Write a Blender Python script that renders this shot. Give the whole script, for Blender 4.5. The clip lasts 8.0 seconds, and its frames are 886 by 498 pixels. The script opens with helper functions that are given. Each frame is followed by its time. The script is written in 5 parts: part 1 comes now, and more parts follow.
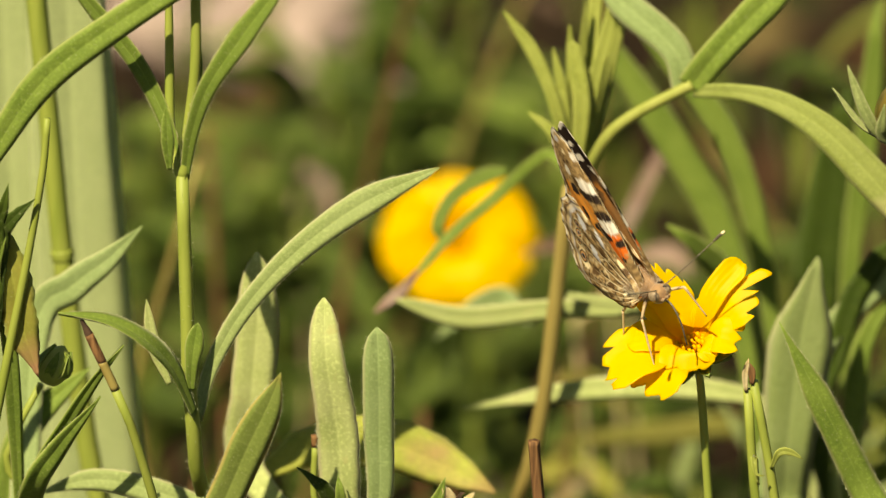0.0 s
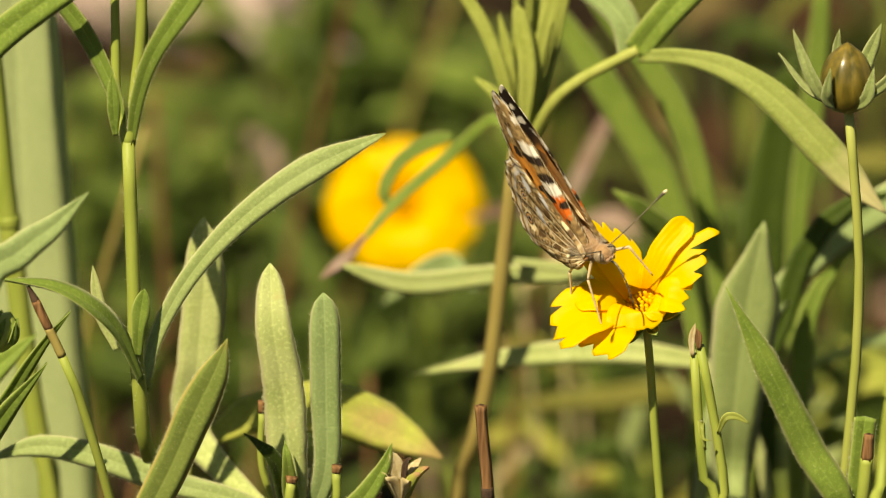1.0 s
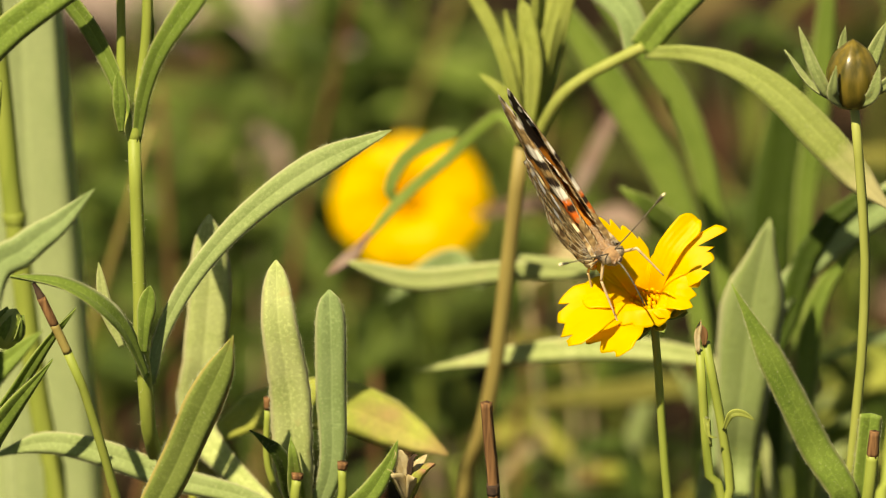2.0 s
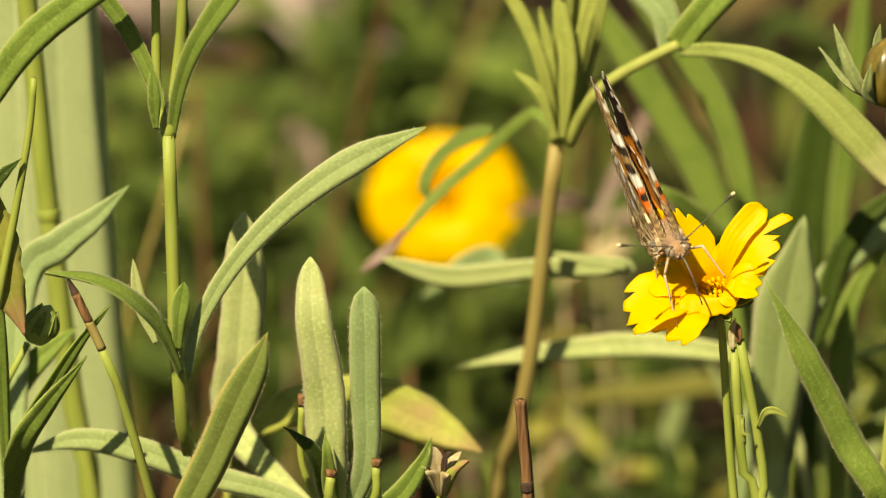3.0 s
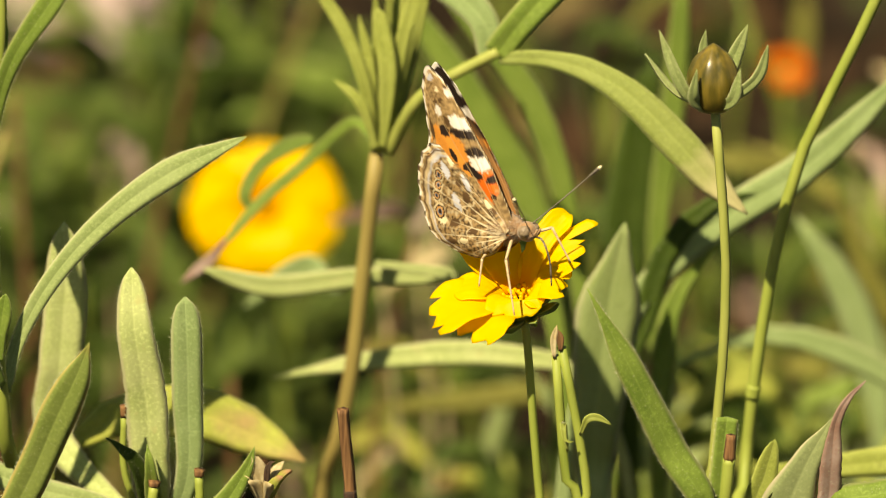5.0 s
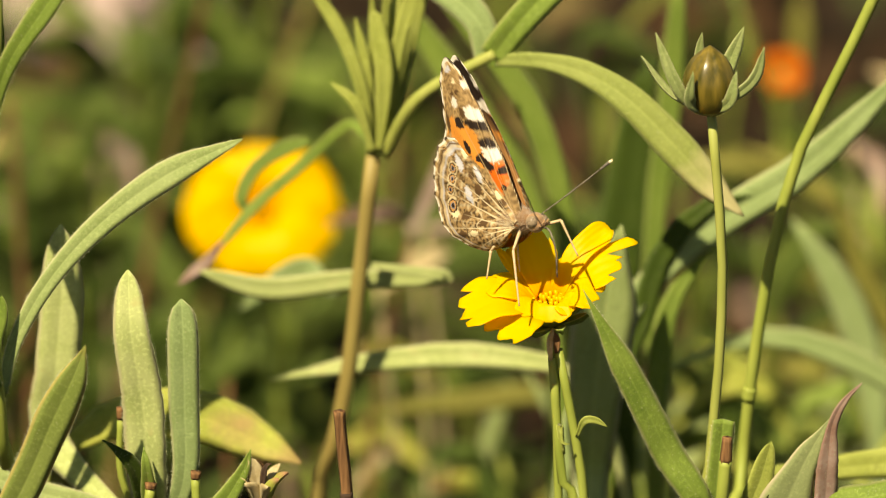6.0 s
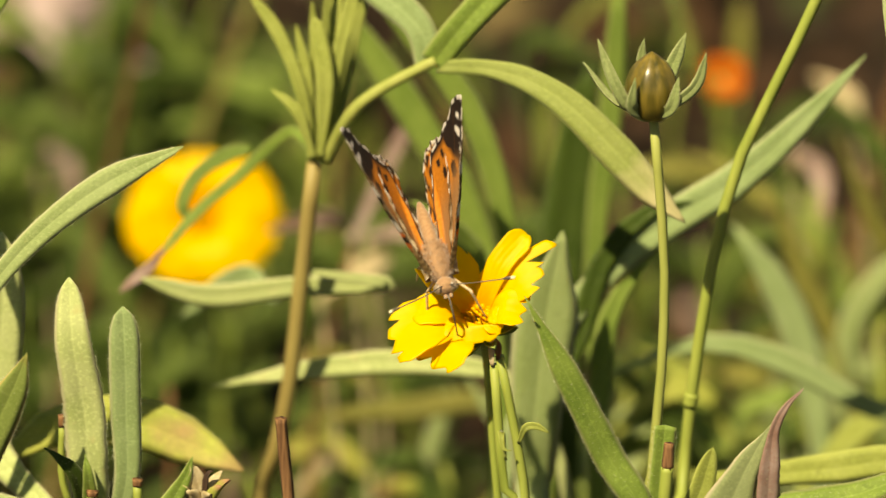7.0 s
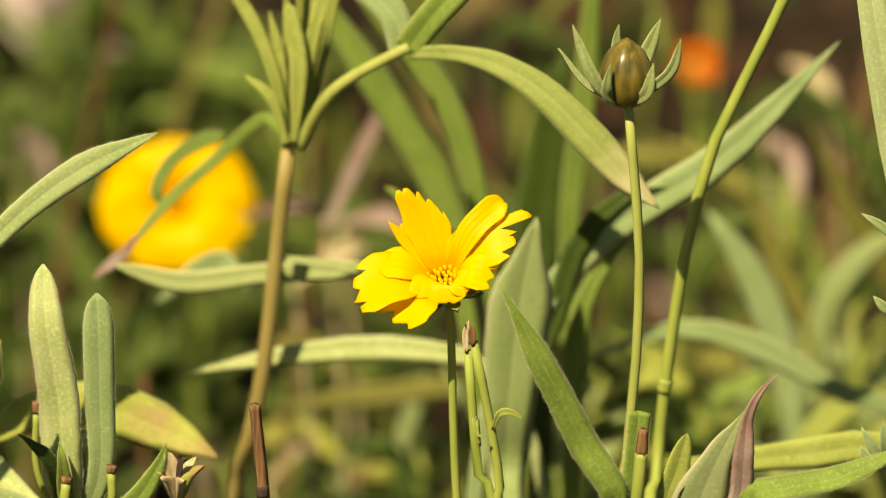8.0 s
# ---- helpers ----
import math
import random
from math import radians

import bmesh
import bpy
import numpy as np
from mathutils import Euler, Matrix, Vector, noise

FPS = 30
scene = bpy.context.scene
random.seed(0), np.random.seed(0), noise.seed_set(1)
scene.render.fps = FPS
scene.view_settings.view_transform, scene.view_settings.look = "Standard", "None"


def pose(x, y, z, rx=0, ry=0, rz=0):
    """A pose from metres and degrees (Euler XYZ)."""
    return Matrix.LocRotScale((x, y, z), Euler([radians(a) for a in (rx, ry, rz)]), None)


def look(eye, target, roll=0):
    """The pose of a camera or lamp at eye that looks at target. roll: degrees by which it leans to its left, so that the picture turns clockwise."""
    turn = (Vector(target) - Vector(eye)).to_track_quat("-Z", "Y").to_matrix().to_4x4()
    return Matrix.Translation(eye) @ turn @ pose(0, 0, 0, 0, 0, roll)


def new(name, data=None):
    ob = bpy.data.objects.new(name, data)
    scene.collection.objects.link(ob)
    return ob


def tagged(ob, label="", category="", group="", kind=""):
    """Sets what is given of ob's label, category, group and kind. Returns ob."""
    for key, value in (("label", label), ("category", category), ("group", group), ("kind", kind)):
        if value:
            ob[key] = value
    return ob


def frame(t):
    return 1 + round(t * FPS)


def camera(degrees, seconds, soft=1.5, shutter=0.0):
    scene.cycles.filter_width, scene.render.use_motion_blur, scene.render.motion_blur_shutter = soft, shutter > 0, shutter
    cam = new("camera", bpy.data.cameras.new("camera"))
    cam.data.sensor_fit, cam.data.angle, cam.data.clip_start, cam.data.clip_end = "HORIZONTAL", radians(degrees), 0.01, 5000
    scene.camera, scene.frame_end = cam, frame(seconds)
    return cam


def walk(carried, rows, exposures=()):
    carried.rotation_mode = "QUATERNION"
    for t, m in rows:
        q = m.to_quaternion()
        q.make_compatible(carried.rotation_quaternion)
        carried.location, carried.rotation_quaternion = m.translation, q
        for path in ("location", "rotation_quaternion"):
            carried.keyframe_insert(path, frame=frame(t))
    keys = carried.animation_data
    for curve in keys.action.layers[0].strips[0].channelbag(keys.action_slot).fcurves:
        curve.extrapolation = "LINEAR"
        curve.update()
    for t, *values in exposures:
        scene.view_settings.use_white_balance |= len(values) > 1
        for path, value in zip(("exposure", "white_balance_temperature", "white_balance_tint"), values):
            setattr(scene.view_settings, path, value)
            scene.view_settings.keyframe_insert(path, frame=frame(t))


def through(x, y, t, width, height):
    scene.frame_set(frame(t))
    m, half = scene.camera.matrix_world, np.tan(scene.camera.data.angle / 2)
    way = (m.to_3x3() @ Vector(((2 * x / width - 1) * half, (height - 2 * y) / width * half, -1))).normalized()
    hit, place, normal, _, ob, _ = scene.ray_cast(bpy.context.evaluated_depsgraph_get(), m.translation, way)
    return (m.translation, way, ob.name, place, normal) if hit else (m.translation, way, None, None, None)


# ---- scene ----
cam = camera(6.0, 8.0, soft=1.1, shutter=0.3)
cam.data.dof.use_dof = True
cam.data.dof.focus_distance = 1.5
cam.data.dof.aperture_fstop = 12.5
walk(cam, [
    (0, look((0, -1.4095, 0.733), (-0.00951, 0, 0.2265))),
    (0.2, look((0, -1.4095, 0.733), (-0.00661, 0, 0.22448))),
    (0.5, look((0, -1.4095, 0.733), (-0.00321, 0, 0.22213))),
    (0.8, look((0, -1.4095, 0.733), (-0.0008, 0, 0.22053))),
    (1, look((0, -1.4095, 0.733), (0, 0, 0.22))),
    (1.2, look((0, -1.4095, 0.733), (0.0001, 0, 0.21989))),
    (2.3, look((0, -1.4095, 0.733), (-0.00281, 0, 0.21925))),
    (2.5, look((0, -1.4095, 0.733), (-0.00501, 0, 0.2192))),
    (2.7, look((0, -1.4095, 0.733), (-0.00602, 0, 0.21904))),
    (3, look((0, -1.4095, 0.733), (-0.00712, 0, 0.21883))),
    (3.3, look((0, -1.4095, 0.733), (-0.00802, 0, 0.21851))),
    (3.5, look((0, -1.4095, 0.733), (-0.00823, 0, 0.21829))),
    (3.7, look((0, -1.4095, 0.733), (-0.00622, 0, 0.21808))),
    (3.9, look((0, -1.4095, 0.733), (0.00381, 0, 0.21776))),
    (4, look((0, -1.4095, 0.733), (0.00913, 0, 0.21765))),
    (4.2, look((0, -1.4095, 0.733), (0.01505, 0, 0.21819))),
    (4.5, look((0, -1.4095, 0.733), (0.01986, 0, 0.21936))),
    (4.7, look((0, -1.4095, 0.733), (0.02246, 0, 0.22))),
    (5.8, look((0, -1.4095, 0.733), (0.02596, 0, 0.22075))),
    (6, look((0, -1.4095, 0.733), (0.02526, 0, 0.22085))),
    (6.5, look((0, -1.4095, 0.733), (0.02466, 0, 0.22096))),
    (6.65, look((0, -1.4095, 0.733), (0.02566, 0, 0.22107))),
    (7, look((0, -1.4095, 0.733), (0.03568, 0, 0.22203))),
    (7.25, look((0, -1.4095, 0.733), (0.03889, 0, 0.22192))),
    (7.5, look((0, -1.4095, 0.733), (0.03999, 0, 0.22155))),
    (8, look((0, -1.4095, 0.733), (0.04031, 0, 0.21936))),
], exposures=((0, 0.54, 8800, 4), (4.5, 0.62, 8800, 6), (8, 0.60, 8800, 8)))

# ---- light ----
SUN_TO = Vector((-0.30, -0.54, 0.79)).normalized()      # from the bed towards the sun
world = bpy.data.worlds.new("sky")
scene.world = world
world.use_nodes = True
wn = world.node_tree
sky = wn.nodes.new("ShaderNodeTexSky")
sky.sky_type = 'NISHITA'
sky.sun_disc = False
sky.sun_elevation = math.asin(SUN_TO.z)
sky.sun_rotation = math.atan2(SUN_TO.x, SUN_TO.y)
wn.nodes["Background"].inputs["Strength"].default_value = 0.042
wn.links.new(sky.outputs[0], wn.nodes["Background"].inputs["Color"])
sun = new("sun", bpy.data.lights.new("sun", 'SUN'))
sun.data.energy, sun.data.angle, sun.data.color = 5.0, radians(0.6), (1.0, 0.93, 0.78)
sun.matrix_world = look(SUN_TO * 5, (0, 0, 0))


# ---- materials ----
def mat(name):
    m = bpy.data.materials.new(name)
    m.use_nodes = True
    nt = m.node_tree
    return m, nt, nt.nodes["Principled BSDF"]


def node(nt, kind, **values):
    n = nt.nodes.new(kind)
    for key, value in values.items():
        n.inputs[key.replace("_", " ")].default_value = value
    return n


def rgb(nt, a, b, fac):
    """A colour mixed from two, each a colour or a socket, by a socket or a number."""
    n = nt.nodes.new("ShaderNodeMix")
    n.data_type = 'RGBA'
    for socket, value in ((n.inputs[0], fac), (n.inputs[6], a), (n.inputs[7], b)):
        if isinstance(value, (tuple, list)):
            socket.default_value = (*value[:3], 1)
        elif isinstance(value, (int, float)):
            socket.default_value = value
        else:
            nt.links.new(value, socket)
    return n.outputs[2]


def ramp(nt, source, lo, hi):
    n = nt.nodes.new("ShaderNodeMapRange")
    n.inputs[1].default_value, n.inputs[2].default_value = lo, hi
    nt.links.new(source, n.inputs[0])
    return n.outputs[0]


def noise_of(nt, scale, detail=4.0, coord="Object", stretch=None):
    c = nt.nodes.new("ShaderNodeTexCoord")
    n = node(nt, "ShaderNodeTexNoise", Scale=scale, Detail=detail)
    out = c.outputs[coord]
    if stretch:
        mp = nt.nodes.new("ShaderNodeMapping")
        mp.inputs["Scale"].default_value = stretch
        nt.links.new(out, mp.inputs[0])
        out = mp.outputs[0]
    nt.links.new(out, n.inputs["Vector"])
    return n.outputs[0]


def bump(nt, bsdf, height, strength=0.3, distance=0.0003):
    n = nt.nodes.new("ShaderNodeBump")
    n.inputs["Strength"].default_value, n.inputs["Distance"].default_value = strength, distance
    nt.links.new(height, n.inputs["Height"])
    nt.links.new(n.outputs[0], bsdf.inputs["Normal"])


def thin(nt, bsdf, colour, share):
    """Lets part of the light through a leaf or petal."""
    tr = nt.nodes.new("ShaderNodeBsdfTranslucent")
    nt.links.new(colour, tr.inputs[0])
    mx = nt.nodes.new("ShaderNodeMixShader")
    mx.inputs[0].default_value = share
    nt.links.new(bsdf.outputs[0], mx.inputs[1])
    nt.links.new(tr.outputs[0], mx.inputs[2])
    nt.links.new(mx.outputs[0], nt.nodes["Material Output"].inputs[0])


def leaf_material(name, base, shade, tip=None, tip_from=0.85, edge=None, rough=0.68, through=0.3, spots=None):
    """A leaf: veins along it, a paler midrib and rim, blotches, a discoloured tip. UV: across, along."""
    m, nt, b = mat(name)
    uv = nt.nodes.new("ShaderNodeUVMap")
    sep = nt.nodes.new("ShaderNodeSeparateXYZ")
    nt.links.new(uv.outputs[0], sep.inputs[0])
    across, along = sep.outputs[0], sep.outputs[1]
    big = noise_of(nt, 140.0, 3.0)
    fine = noise_of(nt, 1500.0, 5.0)
    info = nt.nodes.new("ShaderNodeObjectInfo")
    col = rgb(nt, base, shade, ramp(nt, big, 0.36, 0.66))
    col = rgb(nt, col, tuple(min(1, v * 1.3) for v in base), ramp(nt, fine, 0.50, 0.76))
    dark = rgb(nt, col, tuple(v * 0.72 for v in shade), ramp(nt, info.outputs["Random"], 0.3, 1.6))
    wave = nt.nodes.new("ShaderNodeTexWave")
    wave.inputs["Scale"].default_value, wave.inputs["Distortion"].default_value = 2.2, 0.6
    mp = nt.nodes.new("ShaderNodeMapping")
    mp.inputs["Scale"].default_value = (3.0, 0.15, 1)
    nt.links.new(uv.outputs[0], mp.inputs[0])
    nt.links.new(mp.outputs[0], wave.inputs["Vector"])
    streak = nt.nodes.new("ShaderNodeMath")
    streak.operation = 'MULTIPLY'
    streak.inputs[1].default_value = 0.16
    nt.links.new(wave.outputs[1], streak.inputs[0])
    col = rgb(nt, dark, tuple(min(1, v * 1.5) for v in base), streak.outputs[0])
    off = nt.nodes.new("ShaderNodeMath")
    off.operation = 'ABSOLUTE'
    nt.links.new(across, off.inputs[0])
    rim = ramp(nt, off.outputs[0], 0.80, 0.96)
    col = rgb(nt, col, edge or tuple(min(1, v * 1.45 + 0.02) for v in base), rim)
    rib = ramp(nt, off.outputs[0], 0.10, 0.02)
    half = nt.nodes.new("ShaderNodeMath")
    half.operation = 'MULTIPLY'
    half.inputs[1].default_value = 0.22
    nt.links.new(rib, half.inputs[0])
    col = rgb(nt, col, tuple(min(1, v * 1.5 + 0.02) for v in base), half.outputs[0])
    col = rgb(nt, col, (0.50, 0.52, 0.30), ramp(nt, noise_of(nt, 2600.0, 2.0), 0.63, 0.90))
    col = rgb(nt, col, tuple(v * 0.6 for v in shade), ramp(nt, noise_of(nt, 800.0, 4.0), 0.60, 0.98))
    if spots:
        col = rgb(nt, col, spots, ramp(nt, noise_of(nt, 330.0, 2.0), 0.66, 0.76))
    if tip:
        add = nt.nodes.new("ShaderNodeMath")
        add.operation = 'MULTIPLY_ADD'
        add.inputs[1].default_value = 0.35
        nt.links.new(big, add.inputs[0])
        nt.links.new(along, add.inputs[2])
        col = rgb(nt, col, tip, ramp(nt, add.outputs[0], tip_from + 0.12, min(tip_from + 0.3, 1.3)))
    nt.links.new(col, b.inputs["Base Color"])
    b.inputs["Roughness"].default_value = rough
    b.inputs["Specular IOR Level"].default_value = 0.25
    b.inputs["Sheen Weight"].default_value = 0.12
    b.inputs["Sheen Roughness"].default_value = 0.4
    b.inputs["Sheen Tint"].default_value = (0.9, 0.95, 0.7, 1)
    bump(nt, b, fine, 0.3, 0.0002)
    thin(nt, b, col, through)
    return m


def plain_material(name, base, shade, scale=400.0, rough=0.55, through=0.0, stretch=None, bumpy=0.4, spec=0.35):
    m, nt, b = mat(name)
    n = noise_of(nt, scale, 5.0, stretch=stretch)
    col = rgb(nt, base, shade, ramp(nt, n, 0.32, 0.7))
    nt.links.new(col, b.inputs["Base Color"])
    b.inputs["Roughness"].default_value = rough
    b.inputs["Specular IOR Level"].default_value = spec
    bump(nt, b, n, bumpy, 0.0003)
    if through:
        thin(nt, b, col, through)
    return m


GREEN = leaf_material("leaf_green", (0.215, 0.305, 0.060), (0.145, 0.230, 0.038), edge=(0.40, 0.46, 0.16))
PALE = leaf_material("leaf_pale", (0.50, 0.56, 0.25), (0.39, 0.47, 0.17), edge=(0.66, 0.65, 0.38), spots=(0.52, 0.53, 0.23))
GREY = leaf_material("leaf_grey_green", (0.32, 0.42, 0.185), (0.250, 0.345, 0.13), edge=(0.54, 0.58, 0.32))
# green with the dense bed's shade put into its colour, for foliage behind
SHADY = leaf_material("leaf_green_shaded", (0.105, 0.155, 0.028), (0.065, 0.105, 0.016))
# deep green leaf, darkened further in place of shade among the undergrowth
DEEP_SHADED = leaf_material("leaf_deep_shaded", (0.060, 0.100, 0.012), (0.035, 0.068, 0.008))
YELLOWING = leaf_material("leaf_yellowing", (0.40, 0.43, 0.09), (0.30, 0.36, 0.07), tip=(0.55, 0.32, 0.18), tip_from=0.97)
LIME = leaf_material("leaf_lime", (0.34, 0.385, 0.095), (0.27, 0.32, 0.065))
STRAP = leaf_material("leaf_strap", (0.52, 0.60, 0.31), (0.46, 0.55, 0.27), spots=(0.40, 0.49, 0.24), through=0.4)
DULL = leaf_material("leaf_dull_olive", (0.24, 0.23, 0.05), (0.16, 0.16, 0.03))
SOFT = leaf_material("leaf_soft_green", (0.345, 0.425, 0.180), (0.265, 0.350, 0.120), edge=(0.56, 0.58, 0.33))
FADING = leaf_material("leaf_fading", (0.33, 0.39, 0.18), (0.27, 0.33, 0.14), edge=(0.66, 0.60, 0.40))
WILTED = leaf_material("leaf_wilted_tip", (0.32, 0.375, 0.11), (0.25, 0.31, 0.075), tip=(0.60, 0.56, 0.29), tip_from=0.80)
TIPPED = leaf_material("leaf_brown_tip", (0.275, 0.345, 0.095), (0.195, 0.265, 0.06), edge=(0.56, 0.47, 0.16), tip=(0.32, 0.13, 0.03), tip_from=0.99)
SPENT = leaf_material("leaf_spent", (0.32, 0.36, 0.07), (0.40, 0.34, 0.08), tip=(0.46, 0.26, 0.14), tip_from=0.78)
DRIED = leaf_material("leaf_dried", (0.22, 0.13, 0.10), (0.42, 0.33, 0.29), rough=0.8, through=0.15)
BRACT = leaf_material("bract_grey_green", (0.34, 0.40, 0.17), (0.24, 0.31, 0.11), edge=(0.5, 0.52, 0.3))
STONE = plain_material("pale_clod", (0.44, 0.35, 0.32), (0.29, 0.22, 0.20), 60, rough=0.95, bumpy=0.8)
STRAP_RIB = plain_material("strap_rib", (0.42, 0.5, 0.24), (0.36, 0.44, 0.2), 200)
STEM = plain_material("stem_green", (0.30, 0.35, 0.075), (0.22, 0.28, 0.05), 500, stretch=(1, 1, 0.12))
STEM_OLIVE = plain_material("stem_olive", (0.34, 0.28, 0.09), (0.25, 0.19, 0.06), 300, stretch=(1, 1, 0.15))
STEM_LIME = plain_material("stem_lime", (0.34, 0.37, 0.10), (0.27, 0.31, 0.07), 500, stretch=(1, 1, 0.12))
STEM_DARK = plain_material("stem_dark", (0.14, 0.19, 0.03), (0.10, 0.14, 0.02), 400, stretch=(1, 1, 0.12))
BROWN = plain_material("dry_stem", (0.060, 0.026, 0.010), (0.30, 0.155, 0.065), 1500, rough=0.8, stretch=(1, 1, 0.06), bumpy=0.8)
CHAR = plain_material("dead_tip", (0.03, 0.02, 0.015), (0.09, 0.05, 0.03), 900, rough=0.85)
STRAW = plain_material("straw", (0.64, 0.55, 0.34), (0.46, 0.36, 0.18), 800, rough=0.75, through=0.2)
GREEN_BUD = plain_material("bud_green", (0.24, 0.31, 0.06), (0.33, 0.38, 0.10), 500, rough=0.5)
BUD = plain_material("bud_skin", (0.050, 0.046, 0.007), (0.20, 0.145, 0.026), 620, rough=0.30, stretch=(1, 1, 0.10), bumpy=0.2, spec=0.6)
HAIR = plain_material("plant_hair", (0.75, 0.77, 0.55), (0.65, 0.68, 0.45), 300, through=0.4)


def petal_material():
    m, nt, b = mat("petal_yellow")
    uv = nt.nodes.new("ShaderNodeUVMap")
    sep = nt.nodes.new("ShaderNodeSeparateXYZ")
    nt.links.new(uv.outputs[0], sep.inputs[0])
    col = rgb(nt, (0.92, 0.45, 0.003), (0.95, 0.69, 0.016), ramp(nt, sep.outputs[1], 0.06, 0.32))
    col = rgb(nt, col, (0.95, 0.73, 0.030), ramp(nt, noise_of(nt, 260.0, 3.0), 0.45, 0.75))
    nt.links.new(col, b.inputs["Base Color"])
    b.inputs["Roughness"].default_value = 0.5
    b.inputs["Specular IOR Level"].default_value = 0.25
    bump(nt, b, noise_of(nt, 900.0, 3.0), 0.25, 0.0002)
    thin(nt, b, col, 0.55)
    return m


PETAL = petal_material()
FLORET = plain_material("disc_floret", (0.92, 0.48, 0.008), (0.93, 0.60, 0.015), 900, through=0.3)
ORANGE = plain_material("petal_orange", (0.66, 0.14, 0.008), (0.74, 0.20, 0.014), 200, through=0.3)


def ground_material():
    m, nt, b = mat("soil_and_mulch")
    big = noise_of(nt, 14.0, 3.0)
    mid = noise_of(nt, 55.0, 5.0)
    fine = noise_of(nt, 400.0, 5.0)
    # dark humus, kept darker still in place of the plants' shade
    col = rgb(nt, (0.010, 0.007, 0.004), (0.045, 0.027, 0.015), ramp(nt, mid, 0.38, 0.68))
    col = rgb(nt, col, (0.10, 0.07, 0.055), ramp(nt, big, 0.60, 0.74))
    col = rgb(nt, col, (0.03, 0.02, 0.015), ramp(nt, fine, 0.55, 0.85))
    nt.links.new(col, b.inputs["Base Color"])
    b.inputs["Roughness"].default_value = 0.95
    b.inputs["Specular IOR Level"].default_value = 0.1
    bump(nt, b, fine, 0.8, 0.004)
    return m


SOIL = ground_material()


def mulch_material():
    m, nt, b = mat("bark_chips")
    geo = nt.nodes.new("ShaderNodeNewGeometry")
    isl = geo.outputs["Random Per Island"]
    # most chips are dimmed in colour to stand for shade under the plants
    col = rgb(nt, (0.012, 0.008, 0.005), (0.070, 0.036, 0.018), ramp(nt, isl, 0.2, 0.85))
    col = rgb(nt, col, (0.32, 0.23, 0.18), ramp(nt, isl, 0.86, 0.95))
    n = noise_of(nt, 260.0, 5.0)
    col = rgb(nt, col, (0.04, 0.028, 0.02), ramp(nt, n, 0.5, 0.9))
    nt.links.new(col, b.inputs["Base Color"])
    b.inputs["Roughness"].default_value = 0.9
    b.inputs["Specular IOR Level"].default_value = 0.1
    bump(nt, b, n, 0.8, 0.001)
    return m


MULCH = mulch_material()


def litter_material():
    m, nt, b = mat("dry_leaf_litter")
    geo = nt.nodes.new("ShaderNodeNewGeometry")
    isl = geo.outputs["Random Per Island"]
    # litter colours lowered, with the shade of the bed painted in
    col = rgb(nt, (0.02, 0.014, 0.008), (0.12, 0.055, 0.02), ramp(nt, isl, 0.05, 0.35))
    col = rgb(nt, col, (0.26, 0.16, 0.08), ramp(nt, isl, 0.44, 0.55))
    col = rgb(nt, col, (0.13, 0.16, 0.022), ramp(nt, isl, 0.56, 0.60))
    col = rgb(nt, col, (0.04, 0.07, 0.012), ramp(nt, isl, 0.75, 0.9))
    nt.links.new(col, b.inputs["Base Color"])
    b.inputs["Roughness"].default_value = 0.8
    thin(nt, b, col, 0.2)
    return m


LITTER = litter_material()

# ---- building helpers ----
TO_CAM = Vector((0, -0.94, 0.34))


def part(name, bm, material, parent=None, label="", smooth=True):
    me = bpy.data.meshes.new(name)
    bm.to_mesh(me)
    bm.free()
    for f in me.polygons:
        f.use_smooth = smooth
    for one in material if isinstance(material, (list, tuple)) else (material,):
        me.materials.append(one)
    ob = new(name, me)
    if parent:
        ob.parent = parent
        ob.matrix_parent_inverse = Matrix.Translation(-parent.matrix_basis.translation)
    return tagged(ob, label)


def thing(name, base, label, category, group=""):
    ob = new(name)
    ob.empty_display_size = 0.01
    ob.location = base
    return tagged(ob, label, category, group)


def spline(points, n):
    """n + 1 places along a smooth curve through the points."""
    pts = [Vector(p) for p in points]
    if len(pts) == 2:
        return [pts[0].lerp(pts[1], i / n) for i in range(n + 1)]
    pts = [pts[0] * 2 - pts[1]] + pts + [pts[-1] * 2 - pts[-2]]
    cuts = [0.0]
    for a, b in zip(pts[1:-2], pts[2:-1]):
        cuts.append(cuts[-1] + max((b - a).length, 1e-6))
    out = []
    for i in range(n + 1):
        s = cuts[-1] * i / n
        k = max(j for j in range(len(cuts) - 1) if cuts[j] <= s + 1e-9)
        u = (s - cuts[k]) / (cuts[k + 1] - cuts[k])
        a, b, c, d = pts[k:k + 4]
        out.append(0.5 * ((2 * b) + (c - a) * u + (2 * a - 5 * b + 4 * c - d) * u * u + (3 * b - a - 3 * c + d) * u ** 3))
    return out


def tangents(line):
    return [(line[min(i + 1, len(line) - 1)] - line[max(i - 1, 0)]).normalized() for i in range(len(line))]


